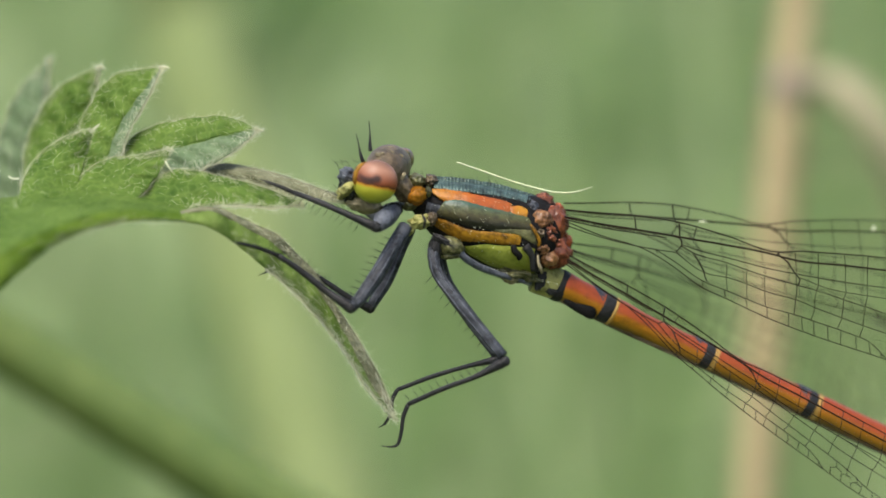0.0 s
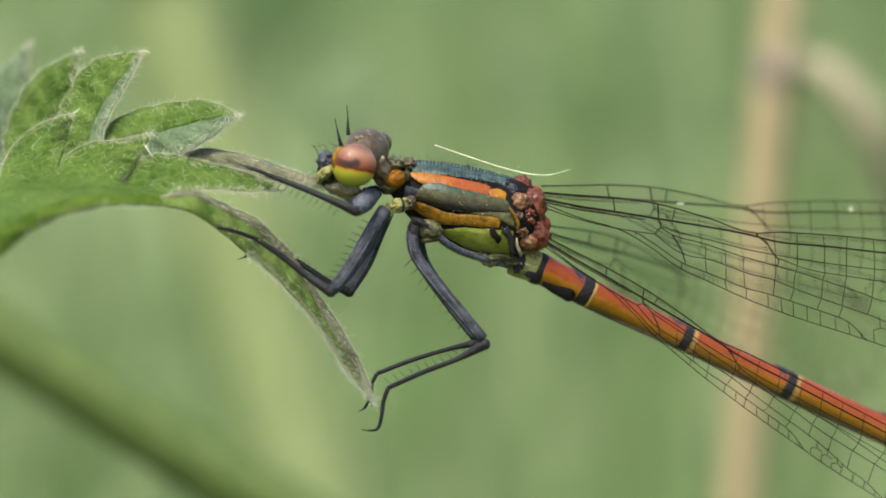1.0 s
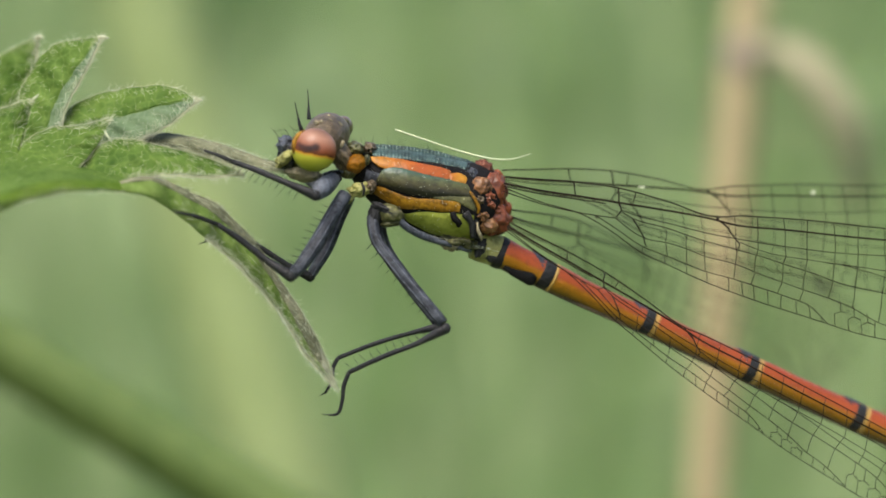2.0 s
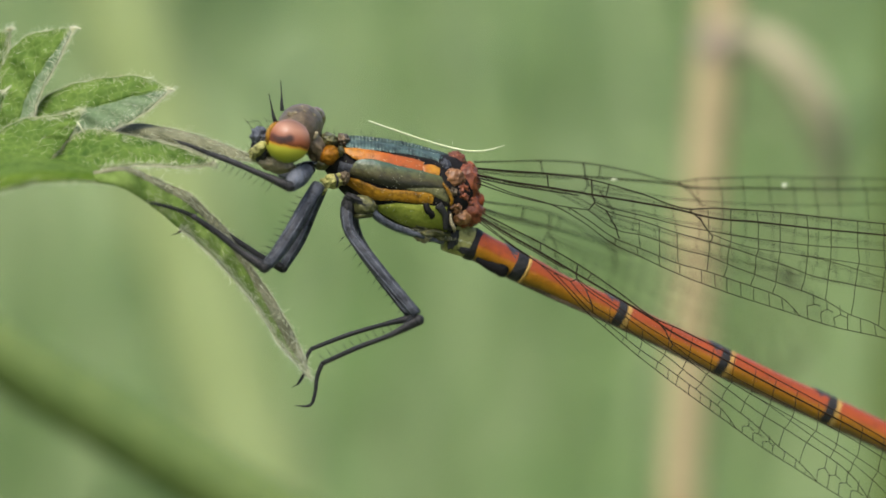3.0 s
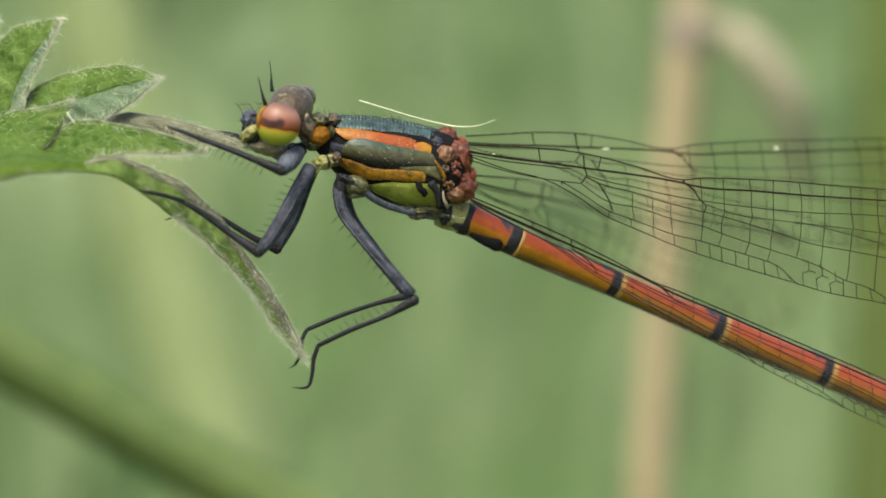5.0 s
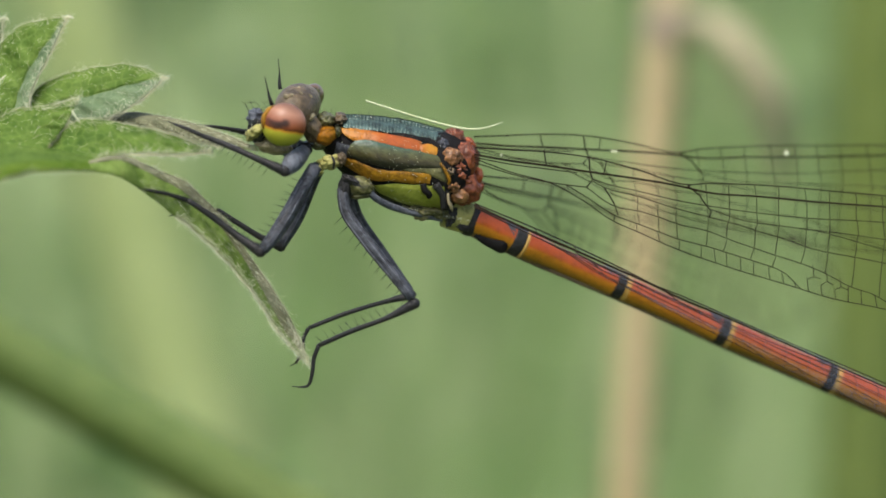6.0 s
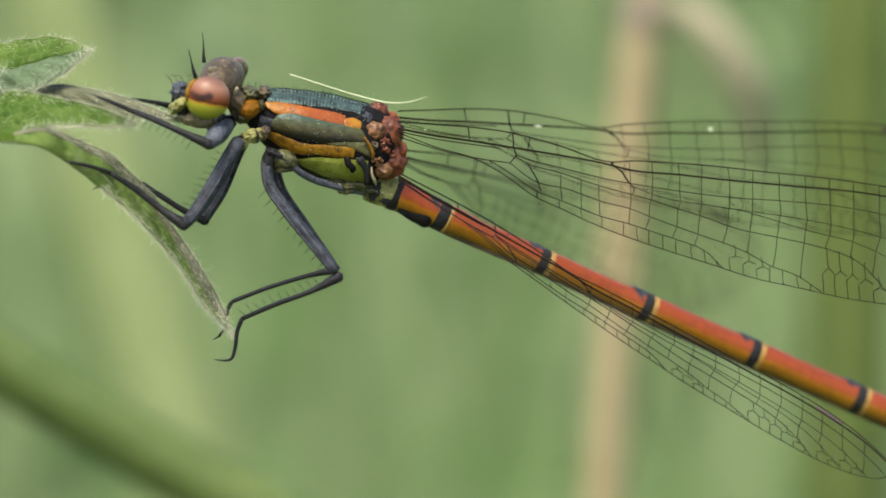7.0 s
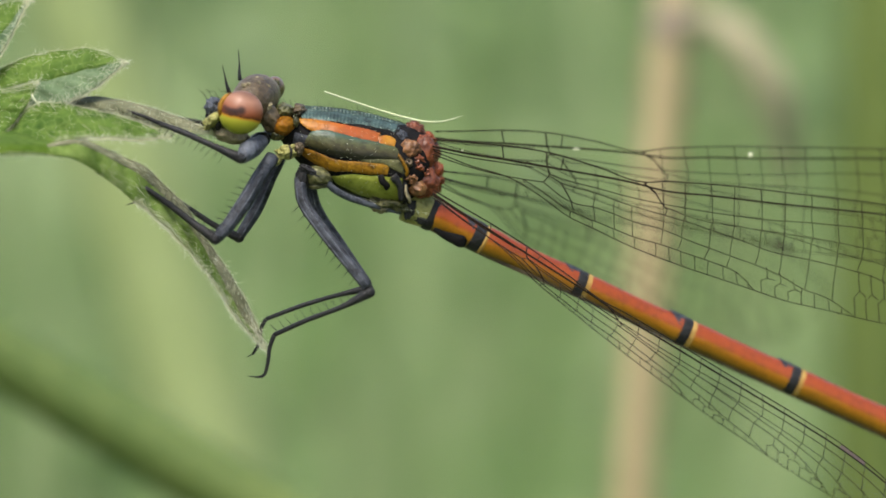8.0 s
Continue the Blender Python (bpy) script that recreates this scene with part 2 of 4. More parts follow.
OCHRE = material("ochre_stripe", ((0.11, 0.045, 0.004), (0.31, 0.16, 0.012)), 0.42, 0, 900, 5000, 0.4, 7000, gloss=0.14, grime=0.75)
HIP = material("olive_yellow_cuticle", ((0.025, 0.028, 0.010), (0.14, 0.135, 0.05)), 0.45, 0, 1400, 5000, 0.50, 6000, grime=0.85)
LIME = material("lime_plate", ((0.16, 0.185, 0.020), (0.29, 0.32, 0.055)), 0.42, 0, 600, 4000, 0.25, 6000, gloss=0.14, grime=0.30)
CREAM = material("cream_yellow_cuticle", ((0.14, 0.14, 0.035), (0.38, 0.365, 0.13)), 0.45, 0, 1500, 6000, 0.50, 7000, gloss=0.14, grime=0.5)
BEIGE = material("beige_cuticle", ((0.15, 0.125, 0.065), (0.31, 0.265, 0.155)), 0.5, 0, 1200, 6000, 0.50, 6000, grime=0.55)
RUST = material("rust_hinge", ((0.050, 0.013, 0.007), (0.22, 0.066, 0.026)), 0.30, 0, 1900, 6000, 0.6, 6000, grime=0.45)
HINGE_TAN = material("tan_hinge", ((0.07, 0.030, 0.012), (0.29, 0.14, 0.055)), 0.36, 0, 1300, 6000, 0.5, 6000, grime=0.6)
HINGE_RED = material("red_hinge", ((0.13, 0.026, 0.008), (0.36, 0.092, 0.026)), 0.34, 0, 1500, 6000, 0.5, 6000, 0.15, grime=0.35)
BROWN = material("brown_head_cuticle", ((0.036, 0.024, 0.012), (0.15, 0.112, 0.062)), 0.42, 0, 1300, 7000, 0.60, 7000, grime=0.60)
YELLOW = material("yellow_ring", ((0.28, 0.16, 0.03), (0.42, 0.27, 0.075)), 0.45, 0, 1200, 6000, 0.2, 7000)
VEIN = material("wing_vein", ((0.006, 0.0035, 0.002), (0.022, 0.013, 0.007)), 0.5, 0, 900, 6000, 0, gloss=0.06)
STIGMA = material("wing_mark", ((0.07, 0.055, 0.045), (0.13, 0.10, 0.08)), 0.5, 0, 900, 6000, 0)


def membrane_material():
    m = bpy.data.materials.new("wing_membrane")
    m.use_nodes = True
    n, link = m.node_tree.nodes, m.node_tree.links.new
    clear, gloss, mix, fres = (n.new("ShaderNodeBsdfTransparent"), n.new("ShaderNodeBsdfGlossy"), n.new("ShaderNodeMixShader"), n.new("ShaderNodeFresnel"))
    clear.inputs[0].default_value = (0.965, 0.962, 0.95, 1)
    gloss.inputs["Roughness"].default_value = 0.3
    fres.inputs["IOR"].default_value = 1.12
    link(fres.outputs[0], mix.inputs[0])
    link(clear.outputs[0], mix.inputs[1])
    link(gloss.outputs[0], mix.inputs[2])
    link(mix.outputs[0], n["Material Output"].inputs[0])
    return m


MEMBRANE = membrane_material()


# ---- mesh helpers ----
def part(name, bm, mat, parent, label=""):
    me = bpy.data.meshes.new(name)
    bm.to_mesh(me)
    bm.free()
    for p in me.polygons:
        p.use_smooth = True
    me.materials.append(mat)
    ob = new(name, me)
    ob.parent = parent
    return tagged(ob, label)


def thing(name, label, category, m=None, kind="", group=""):
    ob = new(name)
    ob.empty_display_size = 0.002
    ob.matrix_world = NEAR if m is None else m
    return tagged(ob, label, category, group, kind)


def sweep(bm, pts, radii, sides=8, squash=1.0, caps=True):
    """A tube along pts (metres) with its radii (metres)."""
    pts = [Vector(p) for p in pts]
    first = (pts[1] - pts[0]).normalized()
    side = first.cross(Vector((0, 1, 0)))
    if side.length < 0.1:
        side = first.cross(Vector((1, 0, 0)))
    side.normalize()
    rings = []
    for i, p in enumerate(pts):
        t = (pts[min(i + 1, len(pts) - 1)] - pts[max(i - 1, 0)]).normalized()
        side = (side - t * side.dot(t)).normalized()
        up = t.cross(side)
        rings.append([bm.verts.new(p + (side * math.cos(a) + up * math.sin(a) * squash) * radii[i]) for a in (2 * math.pi * k / sides for k in range(sides))])
    for a, b in zip(rings, rings[1:]):
        for k in range(sides):
            bm.faces.new((a[k], a[(k + 1) % sides], b[(k + 1) % sides], b[k]))
    if caps:
        bm.faces.new(rings[0][::-1])
        bm.faces.new(rings[-1])
    return rings


def tube(points, n=16, sides=10, squash=1.0, bm=None):
    """A tube through (u, v, d, radius) in grid units and mm."""
    bm = bm or bmesh.new()
    s = curve(points, n)
    sweep(bm, [at(p[0], p[1], p[2]) for p in s], [max(p[3], 0.05) / GRID * (1 + p[2] * 0.001 / REACH) * 0.001 for p in s], sides, squash)
    return bm


def blob(u, v, d, ru, rv, rd, turn=0.0, rough=0.0, bm=None, seed=0, detail=3):
    """A rounded lump; ru, rv in grid units, rd in mm, turned clockwise by degrees."""
    bm = bm or bmesh.new()
    made = bmesh.ops.create_icosphere(bm, subdivisions=max(detail, 4) if rough else detail, radius=1.0)["verts"]
    c, m = at(u, v, d), Euler((0, radians(turn), 0)).to_matrix()
    for w in made:
        k = 1 + rough * noise.noise(w.co * 2.2 + Vector((seed, 0, 0))) + 0.35 * rough * noise.noise(w.co * 5.5 + Vector((0, seed, 0))) - 0.9 * rough * max(0, 0.25 - abs(noise.noise(w.co * 1.9 + Vector((0, 0, seed)))))
        w.co = c + m @ (Vector((w.co.x * ru / GRID, w.co.y * rd, w.co.z * rv / GRID)) * 0.001 * k)
    return bm


def sheet(rows):
    """A surface through rows of points."""
    bm = bmesh.new()
    g = [[bm.verts.new(p) for p in r] for r in rows]
    for a, b in zip(g, g[1:]):
        for k in range(len(a) - 1):
            bm.faces.new((a[k], a[k + 1], b[k + 1], b[k]))
    return bm


def thick(ob, mm):
    mod = ob.modifiers.new("thickness", "SOLIDIFY")
    mod.thickness, mod.offset = mm * 0.001, 0
    return ob


def spike(bm, p, way, length, radius, bend=None):
    """A fine tapering hair of three sides."""
    tip = p + way * length
    mid = p + way * length * 0.55 + (bend * length * 0.18 if bend else Vector())
    side = way.orthogonal().normalized()
    up = way.cross(side)
    rings = [[bm.verts.new(q + (side * math.cos(a) + up * math.sin(a)) * r) for a in (0, 2.1, 4.2)] for q, r in ((p, radius), (mid, radius * 0.75))]
    end = bm.verts.new(tip)
    for k in range(3):
        bm.faces.new((rings[0][k], rings[0][(k + 1) % 3], rings[1][(k + 1) % 3], rings[1][k]))
        bm.faces.new((rings[1][k], rings[1][(k + 1) % 3], end))


# ---- the meadow ----
def ground():
    bm = bmesh.new()
    bmesh.ops.create_grid(bm, x_segments=60, y_segments=60, size=300)
    me = bpy.data.meshes.new("ground")
    bm.to_mesh(me)
    bm.free()
    me.materials.append(SOIL)
    tagged(new("ground", me), "mossy green meadow ground under tall grass", "ground", kind="structure")


def grass(name, count, places, heights, widths, seed, label, lean=0.55, tone=None, wild=0.5):
    """Bent blades of meadow grass, standing close together where places() lets them."""
    rng = random.Random(seed)
    verts, faces = [], []
    while len(faces) < count * 4:
        spot = places(rng)
        if spot is None:
            continue
        x, y = spot
        h, w = rng.uniform(*heights) * (0.8 + wild * noise.noise(Vector((x * 1.7, y * 1.7, seed)))), rng.uniform(*widths)
        a, bend = rng.uniform(0, 2 * math.pi), rng.uniform(0.05, lean) * h
        face = rng.uniform(-0.9, 0.9)
        sx, sy = math.cos(face) * w / 2, math.sin(face) * w / 2
        base = len(verts)
        for k in range(5):
            f = k / 4
            cx, cy, cz = x + math.cos(a) * bend * f * f, y + math.sin(a) * bend * f * f, h * (f - 0.18 * f * f)
            g = (1 - f) ** 0.6 if k else 0.8
            verts += [(cx - sx * g, cy - sy * g, cz), (cx + sx * g, cy + sy * g, cz)]
        for k in range(4):
            b = base + 2 * k
            faces.append((b, b + 1, b + 3, b + 2))
    me = bpy.data.meshes.new(name)
    me.from_pydata(verts, [], faces)
    me.materials.append(tone or GRASS)
    tagged(new(name, me), label, "grass", kind="stuff")


def meadow(rng):
    """Anywhere round the plant, thinning outwards, but not in the gap where the camera stands."""
    r, a = 4.2 * rng.random() ** 0.8, rng.uniform(0, 2 * math.pi)
    x, y = r * math.cos(a), r * math.sin(a) + 0.6
    return None if abs(x) < 0.4 + 0.1 * math.sin(y * 9) and -0.8 < y < 0.5 else (x, y)


def behind(rng):
    x, y = rng.gauss(0, 0.5), rng.uniform(0.5, 2.2)
    return None if abs(x) > 0.25 + 0.45 * y else (x, y)


ground()
grass("meadow_grass", 26000, meadow, (0.22, 0.55), (0.004, 0.011), 3, "dense fresh green meadow grass in soft blur")
grass("tall_grass", 12000, behind, (0.32, 0.66), (0.004, 0.011), 4, "tall fresh green grass in soft blur")


def herbs(name, count, us, vs, ds, sizes, seed, label, tone):
    """Broad leaves of meadow herbs on thin stems, standing scattered behind the plant."""
    rng = random.Random(seed)
    bm = bmesh.new()
    for i in range(count):
        # spread evenly by two irrational steps
        a, b = (seed * 0.37 + i * 0.7548776662) % 1, (seed * 0.61 + i * 0.5698402910) % 1
        p = NEAR @ at(us[0] + (us[1] - us[0]) * a, vs[0] + (vs[1] - vs[0]) * b, rng.uniform(*ds))
        size, wide = rng.uniform(*sizes) * 0.001, rng.uniform(0.35, 0.7)
        m = Euler((rng.uniform(-0.45, 0.45), rng.uniform(0, 6.28), rng.uniform(-0.5, 0.5))).to_matrix()
        rows = []
        for f in (-1.0, -0.6, -0.1, 0.4, 0.8, 1.0):
            w = wide * math.sqrt(max(0.0, 1 - f * f)) + 0.03
            rows.append([bm.verts.new(p + m @ Vector((w * c, 0.12 * abs(c) + 0.15 * f * f, f)) * size) for c in (-1, 0, 1)])
        for a, b in zip(rows, rows[1:]):
            for k in (0, 1):
                bm.faces.new((a[k], a[k + 1], b[k + 1], b[k]))
        foot = Vector((p.x + rng.uniform(-0.08, 0.08), p.y + rng.uniform(-0.05, 0.1), 0))
        sweep(bm, [foot, foot.lerp(p, 0.6) + Vector((rng.uniform(-0.02, 0.02), 0, 0)), p + m @ Vector((0, 0.15, -1.0)) * size], [0.0006, 0.0005, 0.0003], 4)
    me = bpy.data.meshes.new(name)
    bm.to_mesh(me)
    bm.free()
    for f in me.polygons:
        f.use_smooth = True
    me.materials.append(tone)
    tagged(new(name, me), label, "herbs", kind="stuff")


herbs("meadow_herbs", 500, (-600, 2300), (-450, 1400), (230, 480), (3.0, 8.5), 36, "scattered broad green herb leaves in soft blur", HERB)
herbs("shaded_herbs", 36, (-300, 2000), (-300, 1300), (330, 480), (5.0, 12.0), 41, "herb leaves in soft blur, their shade put into a darker green", HERB_DARK)
herbs("nearer_herbs", 70, (-300, 2000), (-200, 1150), (95, 190), (1.2, 3.4), 57, "small fresh green herb leaves in soft blur", HERB)


def dry_stalk():
    """The straw-coloured grass stalk behind the insect, with a node and a drooping leaf."""
    t = thing("dry_grass_stalk", "tall dry straw-coloured grass stalk with a drooping leaf, out of focus", "grass stalk")
    d = 62
    part("stalk", tube([(1440, -420, d, 32), (1418, 0, d, 35), (1398, 130, d, 37), (1380, 300, d, 37), (1335, 900, d, 36), (1250, 2200, d, 42), (900, 17800, d, 60)], 60, 14), STRAW, t)
    part("node", tube([(1404, 120, d, 36), (1399, 152, d, 44), (1393, 186, d, 36)], 10, 14), STRAW_NODE, t, "thickened mauve-grey stalk joint")
    mid = curve([(1404, 140, d - 1), (1452, 136, d - 2), (1524, 188, d - 3), (1575, 268, d - 3), (1598, 345, d - 2), (1606, 440, d)], 30)
    rows = []
    for i, p in enumerate(mid):
        w = 27 * math.sin(math.pi * min(1, 0.2 + 0.8 * i / 29)) ** 0.7 + 2
        rows.append([at(p[0] + w * c, p[1] - w * 0.5 * c, p[2] + 0.5 * abs(c)) for c in (-1, -0.5, 0, 0.5, 1)])
    thick(part("leaf", sheet(rows), STRAW_PALE, t, "pale drooping dry grass leaf"), 0.15)


def green_stalk():
    t = thing("green_grass_stem", "thick pale green grass stem in soft blur", "grass stem")
    d = 92
    part("stem", tube([(290, -500, d, 88), (325, 0, d, 90), (402, 300, d, 92), (575, 900, d, 98), (950, 2300, d, 105), (2000, 16200, d, 120)], 60, 14), GRASS_STEM, t)
    part("sheath", tube([(288, -520, d, 94), (312, -140, d, 98), (325, 0, d, 93)], 10, 14), GRASS_STEM, t)


def dark_stalk():
    t = thing("dark_grass_stem", "dark green grass stem in soft blur", "grass stem")
    d = 75
    part("stem", tube([(1800, -600, d, 72), (1778, 0, d, 74), (1766, 500, d, 76), (1752, 1000, d, 78), (1680, 17300, d, 90)], 50, 12), GRASS_DARK, t)
    part("node", tube([(1785, -150, d, 72), (1782, -80, d, 82), (1779, -20, d, 74)], 8, 12), GRASS_DARK, t)


dry_stalk()
green_stalk()
dark_stalk()


# ---- the leaf the insect holds ----
def lobe(parent, top, mid, bot, mat_top, mat_bot, n=36, ribs=7, hairs=1.0, seed=0, rims=(1, 0), puff=0.10, down=1.0, edge_down=1.0):
    """One leaflet: an upper and a lower half that meet at the midrib, ribbed by side veins, with downy edges."""
    rng = random.Random(seed)
    a, b, c = curve(top, n), curve(mid, n), curve(bot, n)
    halves = []
    for edge, mat, name in ((a, mat_top, "upper_half"), (c, mat_bot, "lower_half")):
        rows = []
        for i in range(n):
            f = i / (n - 1)
            row = []
            for k in range(9):
                g = k / 8
                p = b[i] * (1 - g) + edge[i] * g
                size = math.hypot(*(edge[i] - b[i])[:2])
                rib = 0.12 * math.sin((f * ribs - 0.55 * g) * 2 * math.pi) * math.sin(math.pi * min(1, g * 1.15) * 0.87) * min(1, size / 30)
                tooth = (1 + 0.5 * abs(math.sin(f * ribs * math.pi))) if k == 8 and size > 4 else 1.0
                q = b[i] + (p - b[i]) * (1 + (tooth - 1) * 0.10)
                row.append(at(q[0], q[1], q[2] - puff * math.sin(math.pi * g) * min(1, size / 40) - rib))
            rows.append(row)
        halves.append(rows)
        if mat_top != mat_bot:
            thick(part(name, sheet(rows), mat, parent), 0.10)
    if mat_top == mat_bot:
        thick(part("blade", sheet([r[::-1] + q[1:] for r, q in zip(*halves)]), mat_top, parent), 0.10)
    rib_bm = bmesh.new()
    sweep(rib_bm, [at(p[0], p[1], p[2] - 0.05) for p in b], [(1.6 * (1 - i / n) + 0.6) / GRID * 0.001 for i in range(n)], 6)
    if mat_top != mat_bot:
        part("midrib", rib_bm, mat_top, parent)
    else:
        rib_bm.free()
    for rows, on in zip(halves, rims):
        if on:
            rim_bm = bmesh.new()
            sweep(rim_bm, [r[8] for r in rows], [0.038 * 0.001 * (1 - 0.5 * i / n) * min(1, 0.1 + i / (0.45 * n)) for i in range(n)], 6)
            part("rim", rim_bm, RIM, parent, "pale brownish leaf rim")
    bm, felt = bmesh.new(), bmesh.new()
    for rows, start, dense, side in zip(halves, (0.12, 0.35), (1.0, edge_down), (1, -1)):
        def edge(low):
            i = min(n - 2, int(n * (low + (1 - low) * rng.random())))
            p = rows[i][8].lerp(rows[i + 1][8], rng.random())
            return i, p, (rows[i][8] - rows[i][5]).normalized(), (rows[i + 1][8] - rows[i][8]).normalized()

        # long hairs: some stand off the edge, more hang over the face
        for _ in range(int(380 * hairs * dense)):
            i, p, out, along = edge(start)
            if rng.random() < 0.45:
                way = out * rng.uniform(0.2, 1.0) + along * rng.uniform(0.1, 1.2)
            else:
                p = p.lerp(rows[i][7], rng.random())
                way = -out * rng.uniform(0.3, 1.0) + along * rng.uniform(0.0, 0.9) + Vector((0, -0.35, -0.25))
            way = (way + Vector((rng.gauss(0, 0.22), rng.gauss(-0.2, 0.3), rng.gauss(0, 0.22)))).normalized()
            spike(bm, p + Vector((0, -0.00005, 0)), way, (0.10 + 0.46 * rng.random() ** 1.6) * down * 0.001, rng.uniform(0.003, 0.0052) * 0.001, along)
        # short felt along the edge
        for _ in range(int(1500 * min(hairs, 1.8) * dense)):
            i, p, out, along = edge(max(start, 0.3))
            p = p.lerp(rows[i][7], rng.random() ** 2 * 0.6)
            way = (out * rng.uniform(-0.6, 1.0) + along * rng.uniform(-0.5, 1.0) + Vector((rng.gauss(0, 0.3), rng.uniform(-1.2, 0.2), rng.gauss(0, 0.3)))).normalized()
            spike(felt, p, way, rng.uniform(0.05, 0.19) * down * 0.001, rng.uniform(0.0035, 0.0065) * 0.001)
        # scattered hairs on the face
        for _ in range(int(130 * hairs)):
            i, k = rng.randrange(int(n * 0.2), n - 1), rng.randrange(1, 8)
            p = rows[i][k].lerp(rows[i + 1][k + 1], rng.random())
            along = (rows[i + 1][k] - rows[i][k]).normalized()
            way = (along * rng.uniform(0.2, 0.9) + Vector((rng.gauss(0.1, 0.3), -0.5, rng.gauss(-0.35, 0.3)))).normalized()
            spike(bm, p, way, rng.uniform(0.2, 0.55) * 0.001, rng.uniform(0.003, 0.0052) * 0.001, along)
    tagged(part("downy_hairs", bm, HAIR, parent, "fine pale downy hairs"), kind="stuff")
    tagged(part("edge_felt", felt, FELT, parent, "short pale felt along the leaf edge"), kind="stuff")


def leaf():
    t = thing("hairy_leaf", "downy lobed green leaf curling at its tips, on a thick stalk", "leaf")
    # far pale lobe
    lobe(t, [(-20, 380, 8), (2, 240, 8), (36, 160, 8), (88, 104, 8)], [(20, 380, 7.5), (36, 260, 7.4), (58, 180, 7.4), (88, 104, 8)], [(60, 370, 7), (75, 250, 7), (82, 180, 7.4), (88, 104, 8)], LEAF_PALE, LEAF_PALE, seed=1)
    # tall lobes
    lobe(t, [(40, 400, 2.0), (56, 235, 4.2), (103, 160, 4.0), (176, 118, 3.2)], [(80, 410, 1.0), (100, 255, 3.4), (138, 180, 3.3), (176, 118, 3.2)], [(130, 410, 0.5), (146, 250, 3.0), (167, 180, 3.1), (176, 118, 3.2)], LEAF, LEAF, seed=2, puff=0.05)
    lobe(t, [(130, 385, -0.5), (148, 215, 1.4), (198, 140, 1.3), (288, 119, 0.8)], [(175, 390, -1.0), (206, 235, 0.5), (248, 168, 0.5), (288, 119, 0.8)], [(212, 375, -1.4), (222, 248, -0.1), (256, 184, 0.2), (288, 119, 0.8)], LEAF, LEAF_PALE, seed=3, puff=0.05)
    # broad lobe with its pale underside turned to view
    lobe(t, [(185, 350, -0.6), (230, 250, 0.5), (345, 211, 0.2), (410, 210, 0.0), (457, 231, -0.2)], [(210, 360, -1.4), (250, 276, -0.1), (330, 258, -0.4), (405, 239, -0.4), (457, 231, -0.2)], [(255, 380, -2.0), (285, 324, -0.8), (350, 302, -1.1), (414, 268, -0.8), (457, 231, -0.2)], LEAF, LEAF_PALE, seed=4, puff=0.05)
    # small curled lobes in front
    lobe(t, [(20, 415, -7.0), (58, 292, -1.6), (105, 250, -0.8), (165, 229, -1.2)], [(60, 420, -7.4), (86, 312, -2.4), (122, 270, -1.2), (165, 229, -1.2)], [(128, 415, -6.9), (134, 334, -2.4), (149, 288, -1.1), (165, 229, -1.2)], LEAF, LEAF, n=26, seed=5, hairs=0.9, puff=0.0, edge_down=0.12)
    lobe(t, [(112, 405, -6.4), (138, 320, -1.8), (200, 281, -1.1), (245, 277, -1.3), (303, 264, -1.3)], [(155, 405, -6.6), (184, 338, -2.6), (224, 308, -1.7), (264, 289, -1.5), (303, 264, -1.3)], [(205, 396, -6.4), (230, 366, -3.4), (256, 338, -2.2), (284, 302, -1.7), (303, 264, -1.3)], LEAF, LEAF, n=28, seed=6, puff=0.0, edge_down=0.12)
    # forward lobe with the rolled rim
    lobe(t, [(195, 390, -3.0), (238, 342, -1.7), (310, 303, -1.7), (395, 315, -1.7), (470, 335, -1.6), (535, 362, -1.6)], [(205, 392, -3.4), (268, 358, -2.6), (345, 334, -2.4), (420, 340, -2.2), (480, 350, -1.9), (535, 362, -1.6)], [(220, 392, -3.7), (302, 380, -3.2), (360, 366, -2.9), (420, 363, -2.6), (485, 367, -2.1), (535, 362, -1.6)], LEAF, LEAF, n=44, ribs=9, seed=7, hairs=1.8, puff=-0.06, rims=(1, 1))
    # grey edge-on lobe that the front leg grips
    lobe(t, [(300, 318, 0.6), (380, 292, 0.2), (460, 302, -0.4), (540, 326, -0.9), (614, 358, -1.0)], [(310, 320, 0), (390, 303, -0.6), (465, 315, -1.1), (540, 338, -1.3), (614, 358, -1.0)], [(320, 326, 0.3), (395, 316, -0.6), (465, 330, -1.1), (540, 350, -1.3), (614, 358, -1.0)], LEAF_GREY, LEAF_GREY, n=34, seed=8, hairs=2.0)
    # long drooping lobe: a rolled brownish edge above, a green blade below
    lobe(t, [(300, 380, -4.0), (379, 368, -3.6), (442, 396, -2.6), (485, 414, -2.0), (529, 456, -1.1), (557, 484, -0.9), (596, 546, -0.6), (633, 602, -0.7), (670, 668, -0.8), (698, 737, -0.8)],
         [(300, 382, -4.1), (376, 374, -3.9), (437, 404, -3.0), (477, 426, -2.5), (520, 466, -1.7), (548, 496, -1.5), (582, 545, -1.2), (621, 613, -1.1), (660, 685, -1.0), (698, 738, -0.8)],
         [(300, 391, -4.2), (366, 400, -4.2), (416, 430, -3.5), (461, 466, -2.9), (501, 498, -2.4), (538, 534, -2.1), (574, 574, -1.7), (611, 623, -1.4), (645, 681, -1.2), (697, 739, -0.8)], LEAF_GREY, LEAF_DUSTY, n=60, ribs=10, seed=9, hairs=2.8, rims=(1, 0), down=1.1, puff=0.10)
